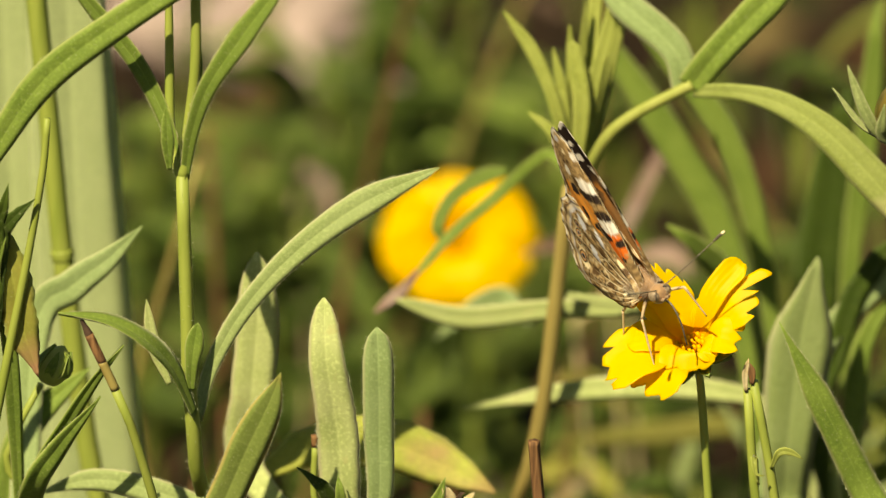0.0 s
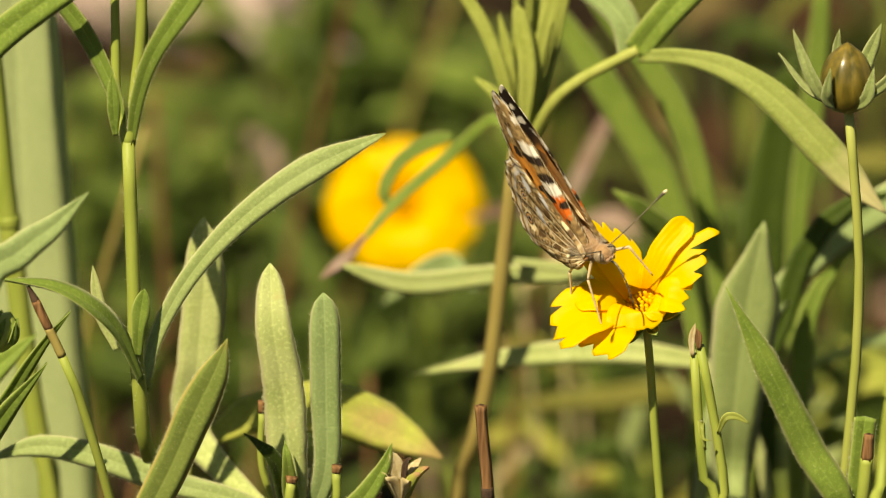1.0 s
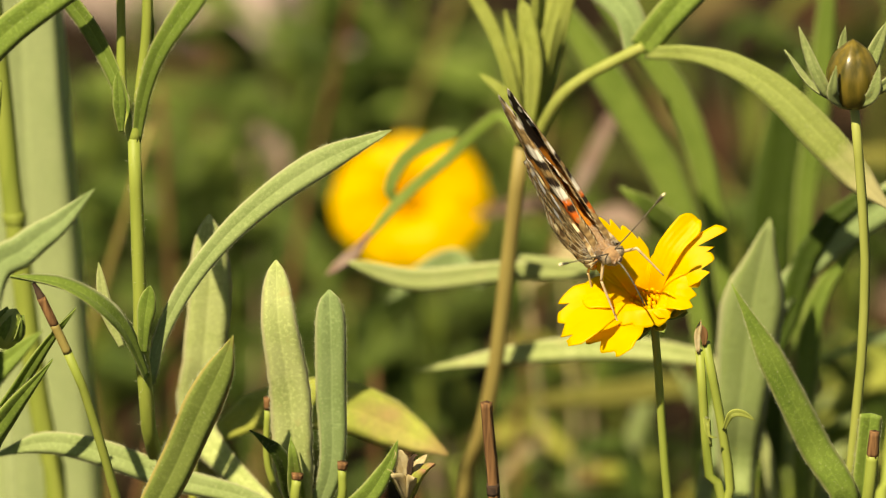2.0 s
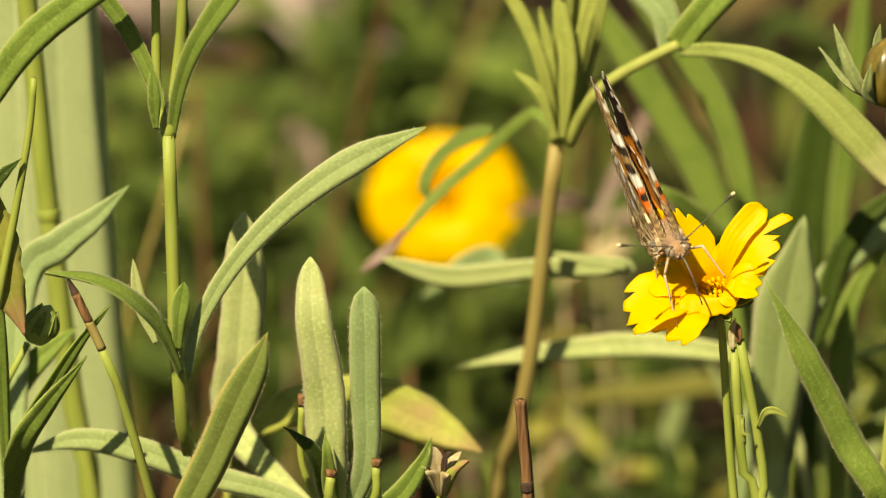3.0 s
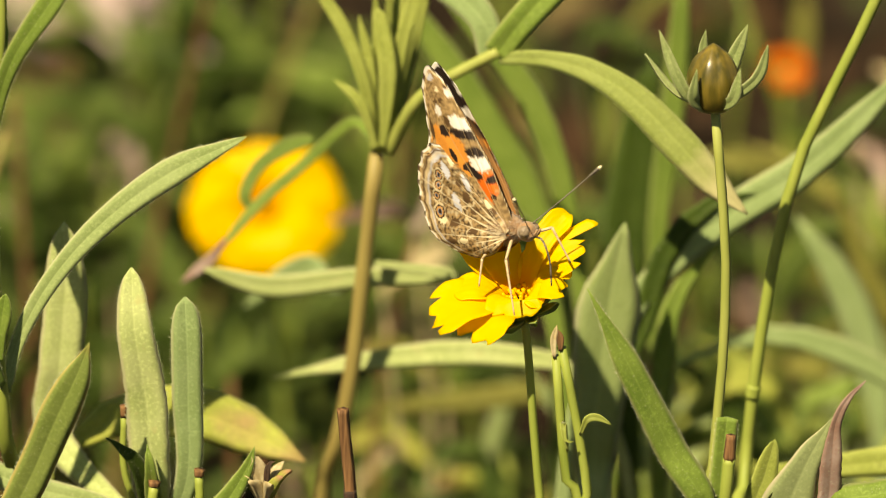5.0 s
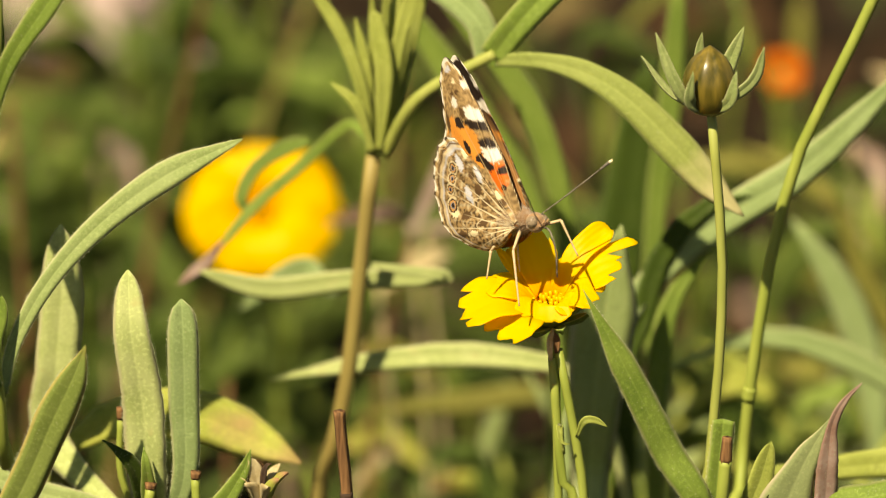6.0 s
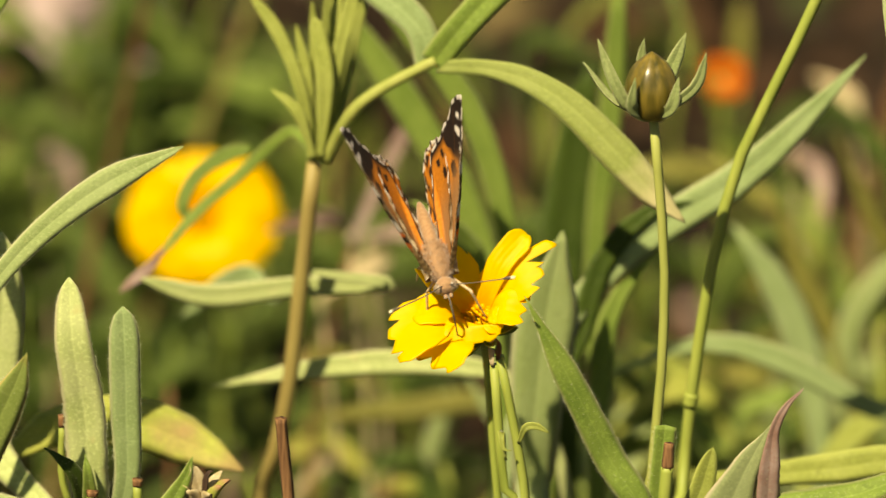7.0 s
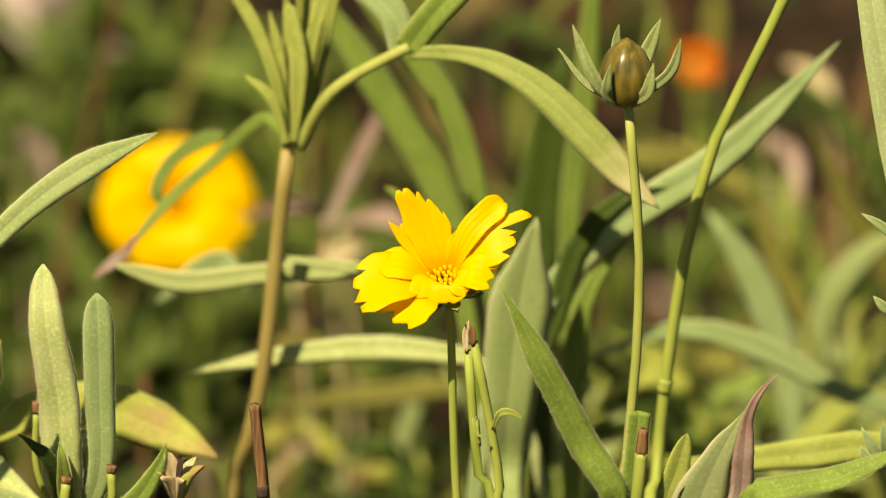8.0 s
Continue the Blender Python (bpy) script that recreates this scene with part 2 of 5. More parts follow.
SHAPES = {
    "lance": lambda s: 0.40 + 0.60 * min(1, s / 0.45) if s < 0.45 else max(0.0, 1 - ((s - 0.45) / 0.55) ** 2.6),
    "spoon": lambda s: 0.42 + 0.58 * (s / 0.62) ** 0.9 if s < 0.62 else max(0.0, 1 - ((s - 0.62) / 0.38) ** 2.6) ** 0.7,
    "strap": lambda s: 0.85 + 0.15 * min(1, s / 0.3) if s < 0.7 else max(0.0, 1 - ((s - 0.7) / 0.3) ** 2.2),
    "even": lambda s: 1.0,
    "broad": lambda s: 0.15 + 0.85 * math.sin(min(1, s / 0.5) * math.pi / 2) if s < 0.5 else max(0.0, 1 - ((s - 0.5) / 0.5) ** 2.0) ** 0.85,
    "wedge": lambda s: 1.0 - 0.95 * s,
}


def width_at(stops, profile, s):
    """The width at s along a leaf, eased between the widths at its bends."""
    k = max(j for j in range(len(stops) - 1) if stops[j] <= s + 1e-9)
    u = min(1.0, (s - stops[k]) / max(1e-9, stops[k + 1] - stops[k]))
    u = 0.5 * u + 0.5 * u * u * (3 - 2 * u)
    return profile[k] + (profile[k + 1] - profile[k]) * u


def blade_mesh(points, width, shape="lance", turn=0.0, turn_end=None, fold=0.16, thick=0.0005, n=34, face=None, ripple=0.0, seed=0, hair=0):
    """A leaf along a curve: folded along the midrib, with thickness and a slightly uneven rim."""
    bm = bmesh.new()
    uv = bm.loops.layers.uv.new("UVMap")
    line = spline(points, n)
    way = tangents(line)
    rings, info, rims = [], [], []
    profile = [v * 0.001 for v in width] if isinstance(width, (tuple, list)) else None
    stops = None
    if profile:
        width = max(profile)
        stops = [0.0]
        for a, b in zip(points, points[1:]):
            stops.append(stops[-1] + (Vector(b) - Vector(a)).length)
        stops = [v / stops[-1] for v in stops]
    rnd = random.Random(seed + int(width * 1e6))
    ph = rnd.random() * 6
    blunt = profile and profile[-1] > 0.55 * width
    for i, (c, t) in enumerate(zip(line, way)):
        s = i / n
        nrm = Vector(face) if face else TO_CAM.copy()
        nrm = nrm - t * nrm.dot(t)
        if nrm.length < 1e-3:
            nrm = Vector((1, 0, 0))
        nrm.normalize()
        ang = radians(turn + ((turn if turn_end is None else turn_end) - turn) * s)
        nrm = Matrix.Rotation(ang, 3, t) @ nrm
        side = t.cross(nrm).normalized()
        if profile:
            if blunt:
                end = math.sqrt(max(0.01, 1 - ((s - 0.88) / 0.12) ** 2)) if s > 0.88 else 1.0
            else:
                end = min(1.0, 0.08 + 2.3 * (1 - s) ** 0.5) if s > 0.8 else 1.0
            w = max(0.5 * width_at(stops, profile, s) * end, 0.00006)
        else:
            w = max(width * 0.5 * SHAPES[shape](s), width * 0.012)
        wl = w * (1 + 0.06 * math.sin(9 * s + ph) + ripple * rnd.uniform(-1, 1))
        wr = w * (1 + 0.06 * math.sin(8 * s + ph * 2) + ripple * rnd.uniform(-1, 1))
        wav = ripple * w * math.sin(14 * s + ph)
        ring = []
        for u in (-1, -0.55, -0.09, 0, 0.09, 0.55, 1):
            ww = wl if u < 0 else wr
            lift = fold * abs(u) * w - (0.03 * w if abs(u) < 0.05 else 0) + wav * abs(u) * (1 if u < 0 else -1)
            ring.append((c + side * ww * u + nrm * lift, u))
        rims.append((ring[0][0], ring[-1][0], side, nrm, t, w))
        th = thick * (0.5 + 0.5 * min(1, (1 - s) * 4))
        for u in (0.6, 0, -0.6):
            ww = wl if u < 0 else wr
            ring.append((c + side * ww * u + nrm * (fold * abs(u) * w - th * (2.4 if u == 0 else 1)), u))
        rings.append([bm.verts.new(p) for p, u in ring])
        info.append([(u, s) for p, u in ring])
    k = len(rings[0])
    for i in range(n):
        for j in range(k):
            j2 = (j + 1) % k
            f = bm.faces.new((rings[i][j], rings[i][j2], rings[i + 1][j2], rings[i + 1][j]))
            for loop, tag in zip(f.loops, (info[i][j], info[i][j2], info[i + 1][j2], info[i + 1][j])):
                loop[uv].uv = tag
    for ring, tags in ((rings[0][::-1], info[0][::-1]), (rings[-1], info[-1])):
        f = bm.faces.new(ring)
        for loop, tag in zip(f.loops, tags):
            loop[uv].uv = tag
    bmesh.ops.recalc_face_normals(bm, faces=bm.faces)
    return bm, rims


def hairs_mesh(rims, count, length=0.00055, seed=0):
    """Fine bristles along both rims of a leaf, or round a stem."""
    bm = bmesh.new()
    rnd = random.Random(seed)
    for _ in range(count):
        x = rnd.random() * (len(rims) - 1.001)
        i, u = int(x), x - int(x)
        a, b = rims[i], rims[i + 1]
        left = rnd.random() < 0.5
        p = (a[0] if left else a[1]).lerp(b[0] if left else b[1], u)
        out = (-a[2] if left else a[2]) + a[3] * rnd.uniform(-0.4, 0.5) + a[4] * rnd.uniform(-0.1, 0.7)
        spike(bm, p, out.normalized() * length * rnd.uniform(0.4, 1.2), 0.000022)
    return bm


def spike(bm, p, v, r):
    q = v.orthogonal().normalized() * r
    q2 = v.normalized().cross(q)
    base = [bm.verts.new(p + q * math.cos(a) + q2 * math.sin(a)) for a in (0, 2.09, 4.19)]
    tip = bm.verts.new(p + v)
    for i in range(3):
        bm.faces.new((base[i], base[(i + 1) % 3], tip))


def leaf(parent, points, width, material, shape="lance", hair=0, label="", name="leaf", **kw):
    kw.setdefault("seed", len(bpy.data.objects))
    bm, rims = blade_mesh(points, width, shape, **kw)
    ob = part(name, bm, material, parent, label)
    if hair:
        tagged(part("leaf_hair", hairs_mesh(rims[:-1], hair * 4, seed=len(bpy.data.objects)), HAIR, ob), kind="stuff")
    return ob


def tube_mesh(points, r0, r1=None, n=24, sides=10, ribs=0.0, bm=None, knobs=0.0):
    bm = bm or bmesh.new()
    r1 = r0 if r1 is None else r1
    line = spline(points, n)
    way = tangents(line)
    q = way[0].orthogonal().normalized()
    rings = []
    for i, (c, t) in enumerate(zip(line, way)):
        q = (q - t * q.dot(t)).normalized()
        q2 = t.cross(q)
        r = r0 + (r1 - r0) * i / n
        r *= 1 + knobs * noise.noise(c * 300)
        rings.append([bm.verts.new(c + (q * math.cos(a) + q2 * math.sin(a)) * r * (1 + ribs * (j % 2)))
                      for j, a in ((j, 2 * math.pi * j / sides) for j in range(sides))])
    for i in range(n):
        for j in range(sides):
            bm.faces.new((rings[i][j], rings[i][(j + 1) % sides], rings[i + 1][(j + 1) % sides], rings[i + 1][j]))
    bm.faces.new(rings[0][::-1])
    bm.faces.new(rings[-1])
    return bm


def stem(parent, points, r0, r1=None, material=None, hair=0, label="", name="stem", ribs=0.05, n=26):
    ob = part(name, tube_mesh(points, r0, r1, n=n, ribs=ribs, knobs=0.06), material or STEM, parent, label)
    if hair:
        bm = bmesh.new()
        rnd = random.Random(len(bpy.data.objects))
        line = spline(points, 40)
        way = tangents(line)
        for _ in range(hair):
            i = rnd.randrange(40)
            p = line[i].lerp(line[i + 1], rnd.random())
            q = Matrix.Rotation(rnd.random() * 6.283, 3, way[i]) @ way[i].orthogonal().normalized()
            r = r0 + ((r1 or r0) - r0) * i / 40
            spike(bm, p + q * r * 0.95, (q + way[i] * 0.3) * 0.0009 * rnd.uniform(0.5, 1.2), 0.000035)
        tagged(part("stem_hair", bm, HAIR, ob), kind="stuff")
    return ob


def root(p, dx=0.0, dy=0.0):
    """The place on the ground under a low end of a stem."""
    return (p[0] + dx, p[1] + dy, -0.004)


# ---- ground ----
def build_ground():
    bm = bmesh.new()
    n = 120
    grid = []
    edges = [-60, -20, -8, -4] + [-2 + 4 * i / n for i in range(n + 1)] + [4, 8, 20, 60]
    for y in edges:
        row = []
        for x in edges:
            near = max(0.0, 1 - max(abs(x), abs(y)) / 2.2)
            z = near * (0.012 * noise.noise(Vector((x * 9, y * 9, 0))) + 0.008 * noise.noise(Vector((x * 31, y * 31, 3))))
            row.append(bm.verts.new((x, y, z)))
        grid.append(row)
    for j in range(len(edges) - 1):
        for i in range(len(edges) - 1):
            bm.faces.new((grid[j][i], grid[j][i + 1], grid[j + 1][i + 1], grid[j + 1][i]))
    tagged(part("ground", bm, SOIL), "brown garden soil with bark mulch", "ground", kind="structure")


build_ground()

# ---- plants in the plane of the flower ----
CORE = "coreopsis plants in the bed"


def bud_mesh(c, radius, height, lean, scales=8):
    """A closed flower bud: scales folded over one another as ridges that run up to a point."""
    bm = bmesh.new()
    rings = []
    sides = scales * 6
    for i in range(19):
        s = i / 18
        r = radius * max(0.03, math.sin(math.pi * (0.14 + 0.86 * s ** 0.92)) ** 0.60) * (1.0 if s < 0.8 else 1 - 1.6 * (s - 0.8))
        ring = []
        for j in range(sides):
            a = 2 * math.pi * (j / sides + 0.05 * s)
            w = (j % 6) / 6
            ridge = (0.075 * (0.25 + s) * (w ** 0.5 * (1 - w) ** 1.6 * 2.6 - 0.6)) * min(1, s * 3)
            ring.append(bm.verts.new(c + lean @ Vector((math.cos(a) * r * (1 + ridge), math.sin(a) * r * (1 + ridge), height * (s - 0.475)))))
        rings.append(ring)
    for i in range(18):
        for j in range(sides):
            bm.faces.new((rings[i][j], rings[i][(j + 1) % sides], rings[i + 1][(j + 1) % sides], rings[i + 1][j]))
    bm.faces.new(rings[0][::-1])
    bm.faces.new(rings[-1])
    return bm


def forked_plant():
    base = (-0.05045, 0.012, 0.16018)
    ob = thing("coreopsis_plant", root(base, 0.004, 0.01), "tall hairy coreopsis stem with forked narrow green leaves", "plant", CORE)
    stem(ob, [root(base, 0.004, 0.01), base, (-0.05337, 0.004, 0.17924), (-0.05412, 0, 0.19218), (-0.05485, -0, 0.19973), (-0.05501, 0, 0.21369), (-0.05535, 0, 0.22862), (-0.05563, 0, 0.24028)], 0.0021, 0.0011, hair=420)
    stem(ob, [(-0.05564, 0, 0.23944), (-0.05767, 0.003, 0.24664), (-0.05782, 0.005, 0.2586), (-0.05783, 0.006, 0.27922)], 0.0010, 0.0006)
    stem(ob, [(-0.05564, 0, 0.23944), (-0.05417, 0.001, 0.25049), (-0.05306, 0.001, 0.26205), (-0.05297, 0.001, 0.28083)], 0.0011, 0.0008)
    leaf(ob, [(-0.05603, 0, 0.24007), (-0.05825, 0.003, 0.24875), (-0.06281, 0.005, 0.25807), (-0.06873, 0.006, 0.26612), (-0.07557, 0.006, 0.275)], (1.6, 2.6, 3.2, 3.4, 2), GREEN, turn=-15, hair=90)
    leaf(ob, [(-0.05514, 0, 0.23976), (-0.05364, -0.003, 0.24924), (-0.05067, -0.006, 0.25865), (-0.04489, -0.008, 0.26819), (-0.03742, -0.008, 0.27858)], (1.6, 2.6, 3.6, 4.2, 3), GREEN, turn=-10, hair=90)
    leaf(ob, [(-0.05486, 0.001, 0.24099), (-0.05314, 0.001, 0.25365), (-0.05208, 0.002, 0.26329)], 0.0022, GREEN)
    leaf(ob, [(-0.05774, -0.002, 0.24203), (-0.05802, -0.003, 0.2487), (-0.05817, -0.003, 0.25395)], 0.0024, GREEN)
    leaf(ob, [(-0.05337, 0.002, 0.19304), (-0.05116, 0.005, 0.20163), (-0.04531, 0.008, 0.21184), (-0.03623, 0.011, 0.22152), (-0.02414, 0.014, 0.22991), (-0.01022, 0.016, 0.23619)], (1.5, 2.6, 3.6, 4.5, 5.0, 2.6), SOFT, turn=6, turn_end=-8, hair=160, fold=0.1, label="long arching green leaf")
    leaf(ob, [(-0.05371, -0.002, 0.19565), (-0.05748, -0.006, 0.20628), (-0.06225, -0.01, 0.2131), (-0.06859, -0.012, 0.21733), (-0.07703, -0.014, 0.21953)], 0.0044, GREEN, turn=45, turn_end=55, hair=110)
    leaf(ob, [(-0.05433, -0.003, 0.20087), (-0.05404, -0.004, 0.20661), (-0.05296, -0.004, 0.21389)], 0.0032, GREEN, shape="spoon")
    leaf(ob, [(-0.05851, 0.006, 0.19854), (-0.06126, 0.006, 0.20608), (-0.06247, 0.006, 0.21468)], 0.0024, PALE)


def low_plant():
    base = (-0.02427, 0.006, 0.15055)
    ob = thing("coreopsis_plant", root(base, 0.003, 0.008), "low coreopsis tuft with upright pale green leaves and cut stems", "plant", CORE)
    crown = (-0.02624, 0.004, 0.16237)
    stem(ob, [root(base, 0.003, 0.008), base, crown], 0.0028, 0.0022, hair=60)
    leaf(ob, [crown, (-0.02753, 0, 0.17707), (-0.02826, -0.001, 0.19155), (-0.03019, -0.002, 0.20592), (-0.0307, 0.001, 0.21691)], (2, 7.2, 7.3, 6.6, 4.2), PALE, turn=-6, fold=0.14, hair=190, ripple=0.03, label="pale green leaf with a yellowed rim")
    leaf(ob, [crown, (-0.02126, 0, 0.17709), (-0.02091, 0, 0.19227), (-0.02099, 0, 0.20305), (-0.02128, 0.001, 0.21126)], (2, 4.4, 5.4, 5.8, 5.2), GREY, hair=140, fold=0.08, label="upright grey-green leaf with a rounded tip")
    leaf(ob, [crown, (-0.04523, 0.03, 0.17296), (-0.0446, 0.03, 0.18731), (-0.04335, 0.03, 0.20267), (-0.04337, 0.03, 0.21498)], (2, 6, 8.0, 8.0, 5.0), PALE, fold=0.06, ripple=0.03)
    leaf(ob, [crown, (-0.02957, -0.004, 0.17973), (-0.03283, -0.006, 0.18505), (-0.03544, -0.006, 0.18731)], 0.0036, DEEP_SHADED, turn=25)
    leaf(ob, [crown, (-0.02765, -0.004, 0.17974), (-0.02824, -0.004, 0.18515)], 0.0030, GREEN)
    leaf(ob, [crown, (-0.01595, -0.004, 0.17216), (-0.01109, -0.005, 0.17963), (-0.00907, -0.005, 0.18494)], 0.0042, GREEN, hair=40, shape="broad")
    leaf(ob, [root((-0.04765, 0.036, 0.15164)), (-0.04719, 0.036, 0.15612), (-0.04388, 0.036, 0.16841), (-0.03304, 0.04, 0.17378), (-0.01954, 0.04, 0.17382), (-0.00916, 0.04, 0.16939), (-0.00021, 0.035, 0.16646)], (1.2, 1.2, 2.6, 8.5, 12.5, 15.0, 7.0), YELLOWING, turn=-8, fold=0.05, label="broad yellowing leaf with a reddened tip")
    leaf(ob, [crown, (-0.03541, 0.006, 0.169), (-0.0494, 0.008, 0.17233), (-0.06267, 0.01, 0.17676), (-0.07294, 0.012, 0.17781), (-0.083, 0.014, 0.17426)], (2, 3.4, 4.4, 4.8, 4.2, 1.6), SOFT, fold=0.06, hair=120, label="low spreading green leaf")
    for p, q, r, dark in (((-0.03249, 0.003, 0.19001), (-0.03226, 0.003, 0.17588), 0.0006, BROWN), ((-0.01898, -0.003, 0.17991), (-0.01961, -0.003, 0.17176), 0.0008, BROWN), ((-0.02705, -0.004, 0.17811), (-0.02748, -0.004, 0.17213), 0.0009, BROWN)):
        a, b = Vector(p), Vector(q)
        cut = stem(ob, [crown, tuple(b), tuple(a.lerp(b, 0.15))], r, r, name="cut_stem", n=12)
        stem(cut, [tuple(a.lerp(b, 0.16)), tuple(a)], r * 1.05, r * 1.15, dark, name="dry_end", n=3, ribs=0.15)


def tipped_leaf_plant():
    base = (-0.05569, -0.012, 0.1644)
    ob = thing("coreopsis_plant", root(base, -0.004), "coreopsis shoot with one broad green leaf, its tip brown", "plant", CORE)
    stem(ob, [root(base, -0.004), base], 0.0017, 0.0013, hair=40)
    leaf(ob, [base, (-0.05326, -0.013, 0.17295), (-0.04837, -0.015, 0.18401), (-0.04372, -0.017, 0.19553), (-0.04004, -0.018, 0.20392), (-0.03791, -0.018, 0.20977)], (2, 5.5, 6.8, 6.9, 5.0, 1.8), TIPPED, turn=4, fold=0.08, hair=200, label="green leaf with a brown tip")


def dry_stub():
    base = (0.00811, -0.004, 0.17223)
    ob = thing("cut_stem", root(base), "cut brown dried flower stem among the leaves", "stem")
    stem(ob, [root(base), (0.00830, -0.004, 0.1660)], 0.0010, 0.0010, STEM)
    stem(ob, [(0.00830, -0.004, 0.1658), (0.00790, -0.004, 0.1765), (0.00704, -0.004, 0.1863), (0.00662, -0.004, 0.1917)], 0.0010, 0.00085, BROWN, name="dry_end", ribs=0.3)
    stem(ob, [(0.00797, -0.004, 0.1742), (0.00792, -0.004, 0.1752), (0.00786, -0.004, 0.1762)], 0.0012, 0.0012, CHAR, name="node", n=4)


def seed_head():
    c = Vector((-0.00726, -0.004, 0.17708))
    ob = thing("seed_head", root(c), "dead straw-coloured coreopsis seed head on a short stem", "seed head")
    stem(ob, [root(c), tuple(c - Vector((0, 0, 0.004)))], 0.0009, 0.0010)
    rnd = random.Random(5)
    for i in range(9):
        a = i * 0.7
        d = Vector((math.cos(a), math.sin(a) * 0.8, rnd.uniform(0.25, 0.9))).normalized()
        leaf(ob, [tuple(c - Vector((0, 0, 0.0035))), tuple(c + d * 0.003), tuple(c + d * rnd.uniform(0.0045, 0.006))], 0.0022, STRAW if i % 4 else SPENT, name="bract", n=8, face=(0, 0, 1), turn=rnd.uniform(-40, 40))
    leaf(ob, [tuple(c - Vector((0, 0, 0.002))), (-0.00887, -0.005, 0.18234), (-0.00968, -0.005, 0.18321)], 0.0030, STRAW, name="bract", n=8)
    leaf(ob, [tuple(c - Vector((0, 0, 0.002))), (-0.00665, -0.005, 0.18127), (-0.00524, -0.005, 0.18214)], 0.0012, CHAR, name="bract", n=8)


def left_tangle():
    base = (-0.08565, 0.01, 0.16199)
    ob = thing("coreopsis_plant", root(base), "tangled coreopsis shoots with a green bud and a dry-tipped stem", "plant", CORE)
    stem(ob, [root(base), base, (-0.08839, 0.01, 0.18063), (-0.0857, 0.01, 0.18935), (-0.08181, 0.01, 0.19697)], 0.0016, 0.0006)
    leaf(ob, [base, (-0.08263, -0.002, 0.18314), (-0.07629, -0.004, 0.19528), (-0.07114, -0.004, 0.20335), (-0.06609, -0.003, 0.20921)], 0.0038, GREEN, turn=40)
    leaf(ob, [base, (-0.08293, -0.006, 0.18254), (-0.07816, -0.008, 0.19143), (-0.07019, -0.008, 0.20133)], 0.0048, GREEN, turn=30, hair=60)
    leaf(ob, [(-0.091, 0.03, 0.15393), (-0.0886, 0.03, 0.17285), (-0.08431, 0.03, 0.1828), (-0.07412, 0.035, 0.19086)], 0.0060, GREEN)
    leaf(ob, [base, (-0.08433, 0.035, 0.19743), (-0.07698, 0.035, 0.20677), (-0.07074, 0.035, 0.2117), (-0.0643, 0.035, 0.21826)], 0.0058, GREY, shape="strap")
    leaf(ob, [base, (-0.0864, 0, 0.20503), (-0.0885, -0.004, 0.22147), (-0.08663, -0.006, 0.23069)], 0.0030, GREEN)
    leaf(ob, [(-0.09107, -0.002, 0.21861), (-0.08889, -0.002, 0.22819), (-0.08612, -0.003, 0.22325), (-0.0841, -0.003, 0.21258), (-0.08144, -0.003, 0.20316)], (3, 5, 6.5, 6.5, 1.5), SPENT, turn=0, ripple=0.12, label="withered leaf, yellow and pink")
    leaf(ob, [(-0.08909, -0.004, 0.2108), (-0.08777, -0.004, 0.22891), (-0.08557, -0.006, 0.23387), (-0.08132, -0.006, 0.23789)], 0.0036, DEEP_SHADED, ripple=0.1)
    leaf(ob, [(-0.08909, -0.004, 0.2108), (-0.08855, -0.004, 0.22997), (-0.08703, -0.006, 0.23598), (-0.08595, -0.006, 0.24073)], 0.0036, DEEP_SHADED, ripple=0.1)
    dry = stem(ob, [root((-0.05069, -0.002, 0.14056)), (-0.05365, -0.003, 0.14758), (-0.05725, -0.005, 0.16483), (-0.05993, -0.008, 0.17744), (-0.06187, -0.01, 0.18632), (-0.06533, -0.012, 0.19943), (-0.06742, -0.013, 0.20483)], 0.0009, 0.0008, name="dry_stem")
    stem(dry, [(-0.06732, -0.013, 0.20462), (-0.06868, -0.013, 0.20781), (-0.06965, -0.013, 0.20994)], 0.00082, 0.0008, STEM_OLIVE, name="yellowed_part", n=8)
    stem(dry, [(-0.06955, -0.013, 0.20973), (-0.07081, -0.013, 0.2126), (-0.07187, -0.013, 0.21504)], 0.0008, 0.0008, BROWN, name="dry_end", n=8)
    stem(dry, [(-0.07177, -0.013, 0.21483), (-0.07235, -0.013, 0.2161), (-0.07312, -0.013, 0.2178)], 0.0008, 0.0003, CHAR, name="dead_tip", n=6)
    c = Vector((-0.07889, 0.006, 0.20226))
    lean = Matrix.Rotation(radians(24), 4, 'Y')
    part("bud", bud_mesh(c, 0.0029, 0.0075, lean), GREEN_BUD, ob, "small green bud")
    for i in range(6):
        d = lean @ Vector((math.cos(i * 1.047 + 0.3), math.sin(i * 1.047 + 0.3), 0))
        up = lean @ Vector((0, 0, 1))
        leaf(ob, [tuple(c - up * 0.0035), tuple(c - up * 0.0008 + d * 0.0030), tuple(c + up * 0.0032 + d * 0.0020)], 0.0022, GREEN, name="bud_scale", n=8, face=tuple(d))
    stem(ob, [(-0.09493, -0.004, 0.16759), (-0.08608, -0.004, 0.21081), (-0.08259, -0.004, 0.22787), (-0.07996, -0.004, 0.24268), (-0.07901, -0.004, 0.25215)], 0.0010, 0.0006)


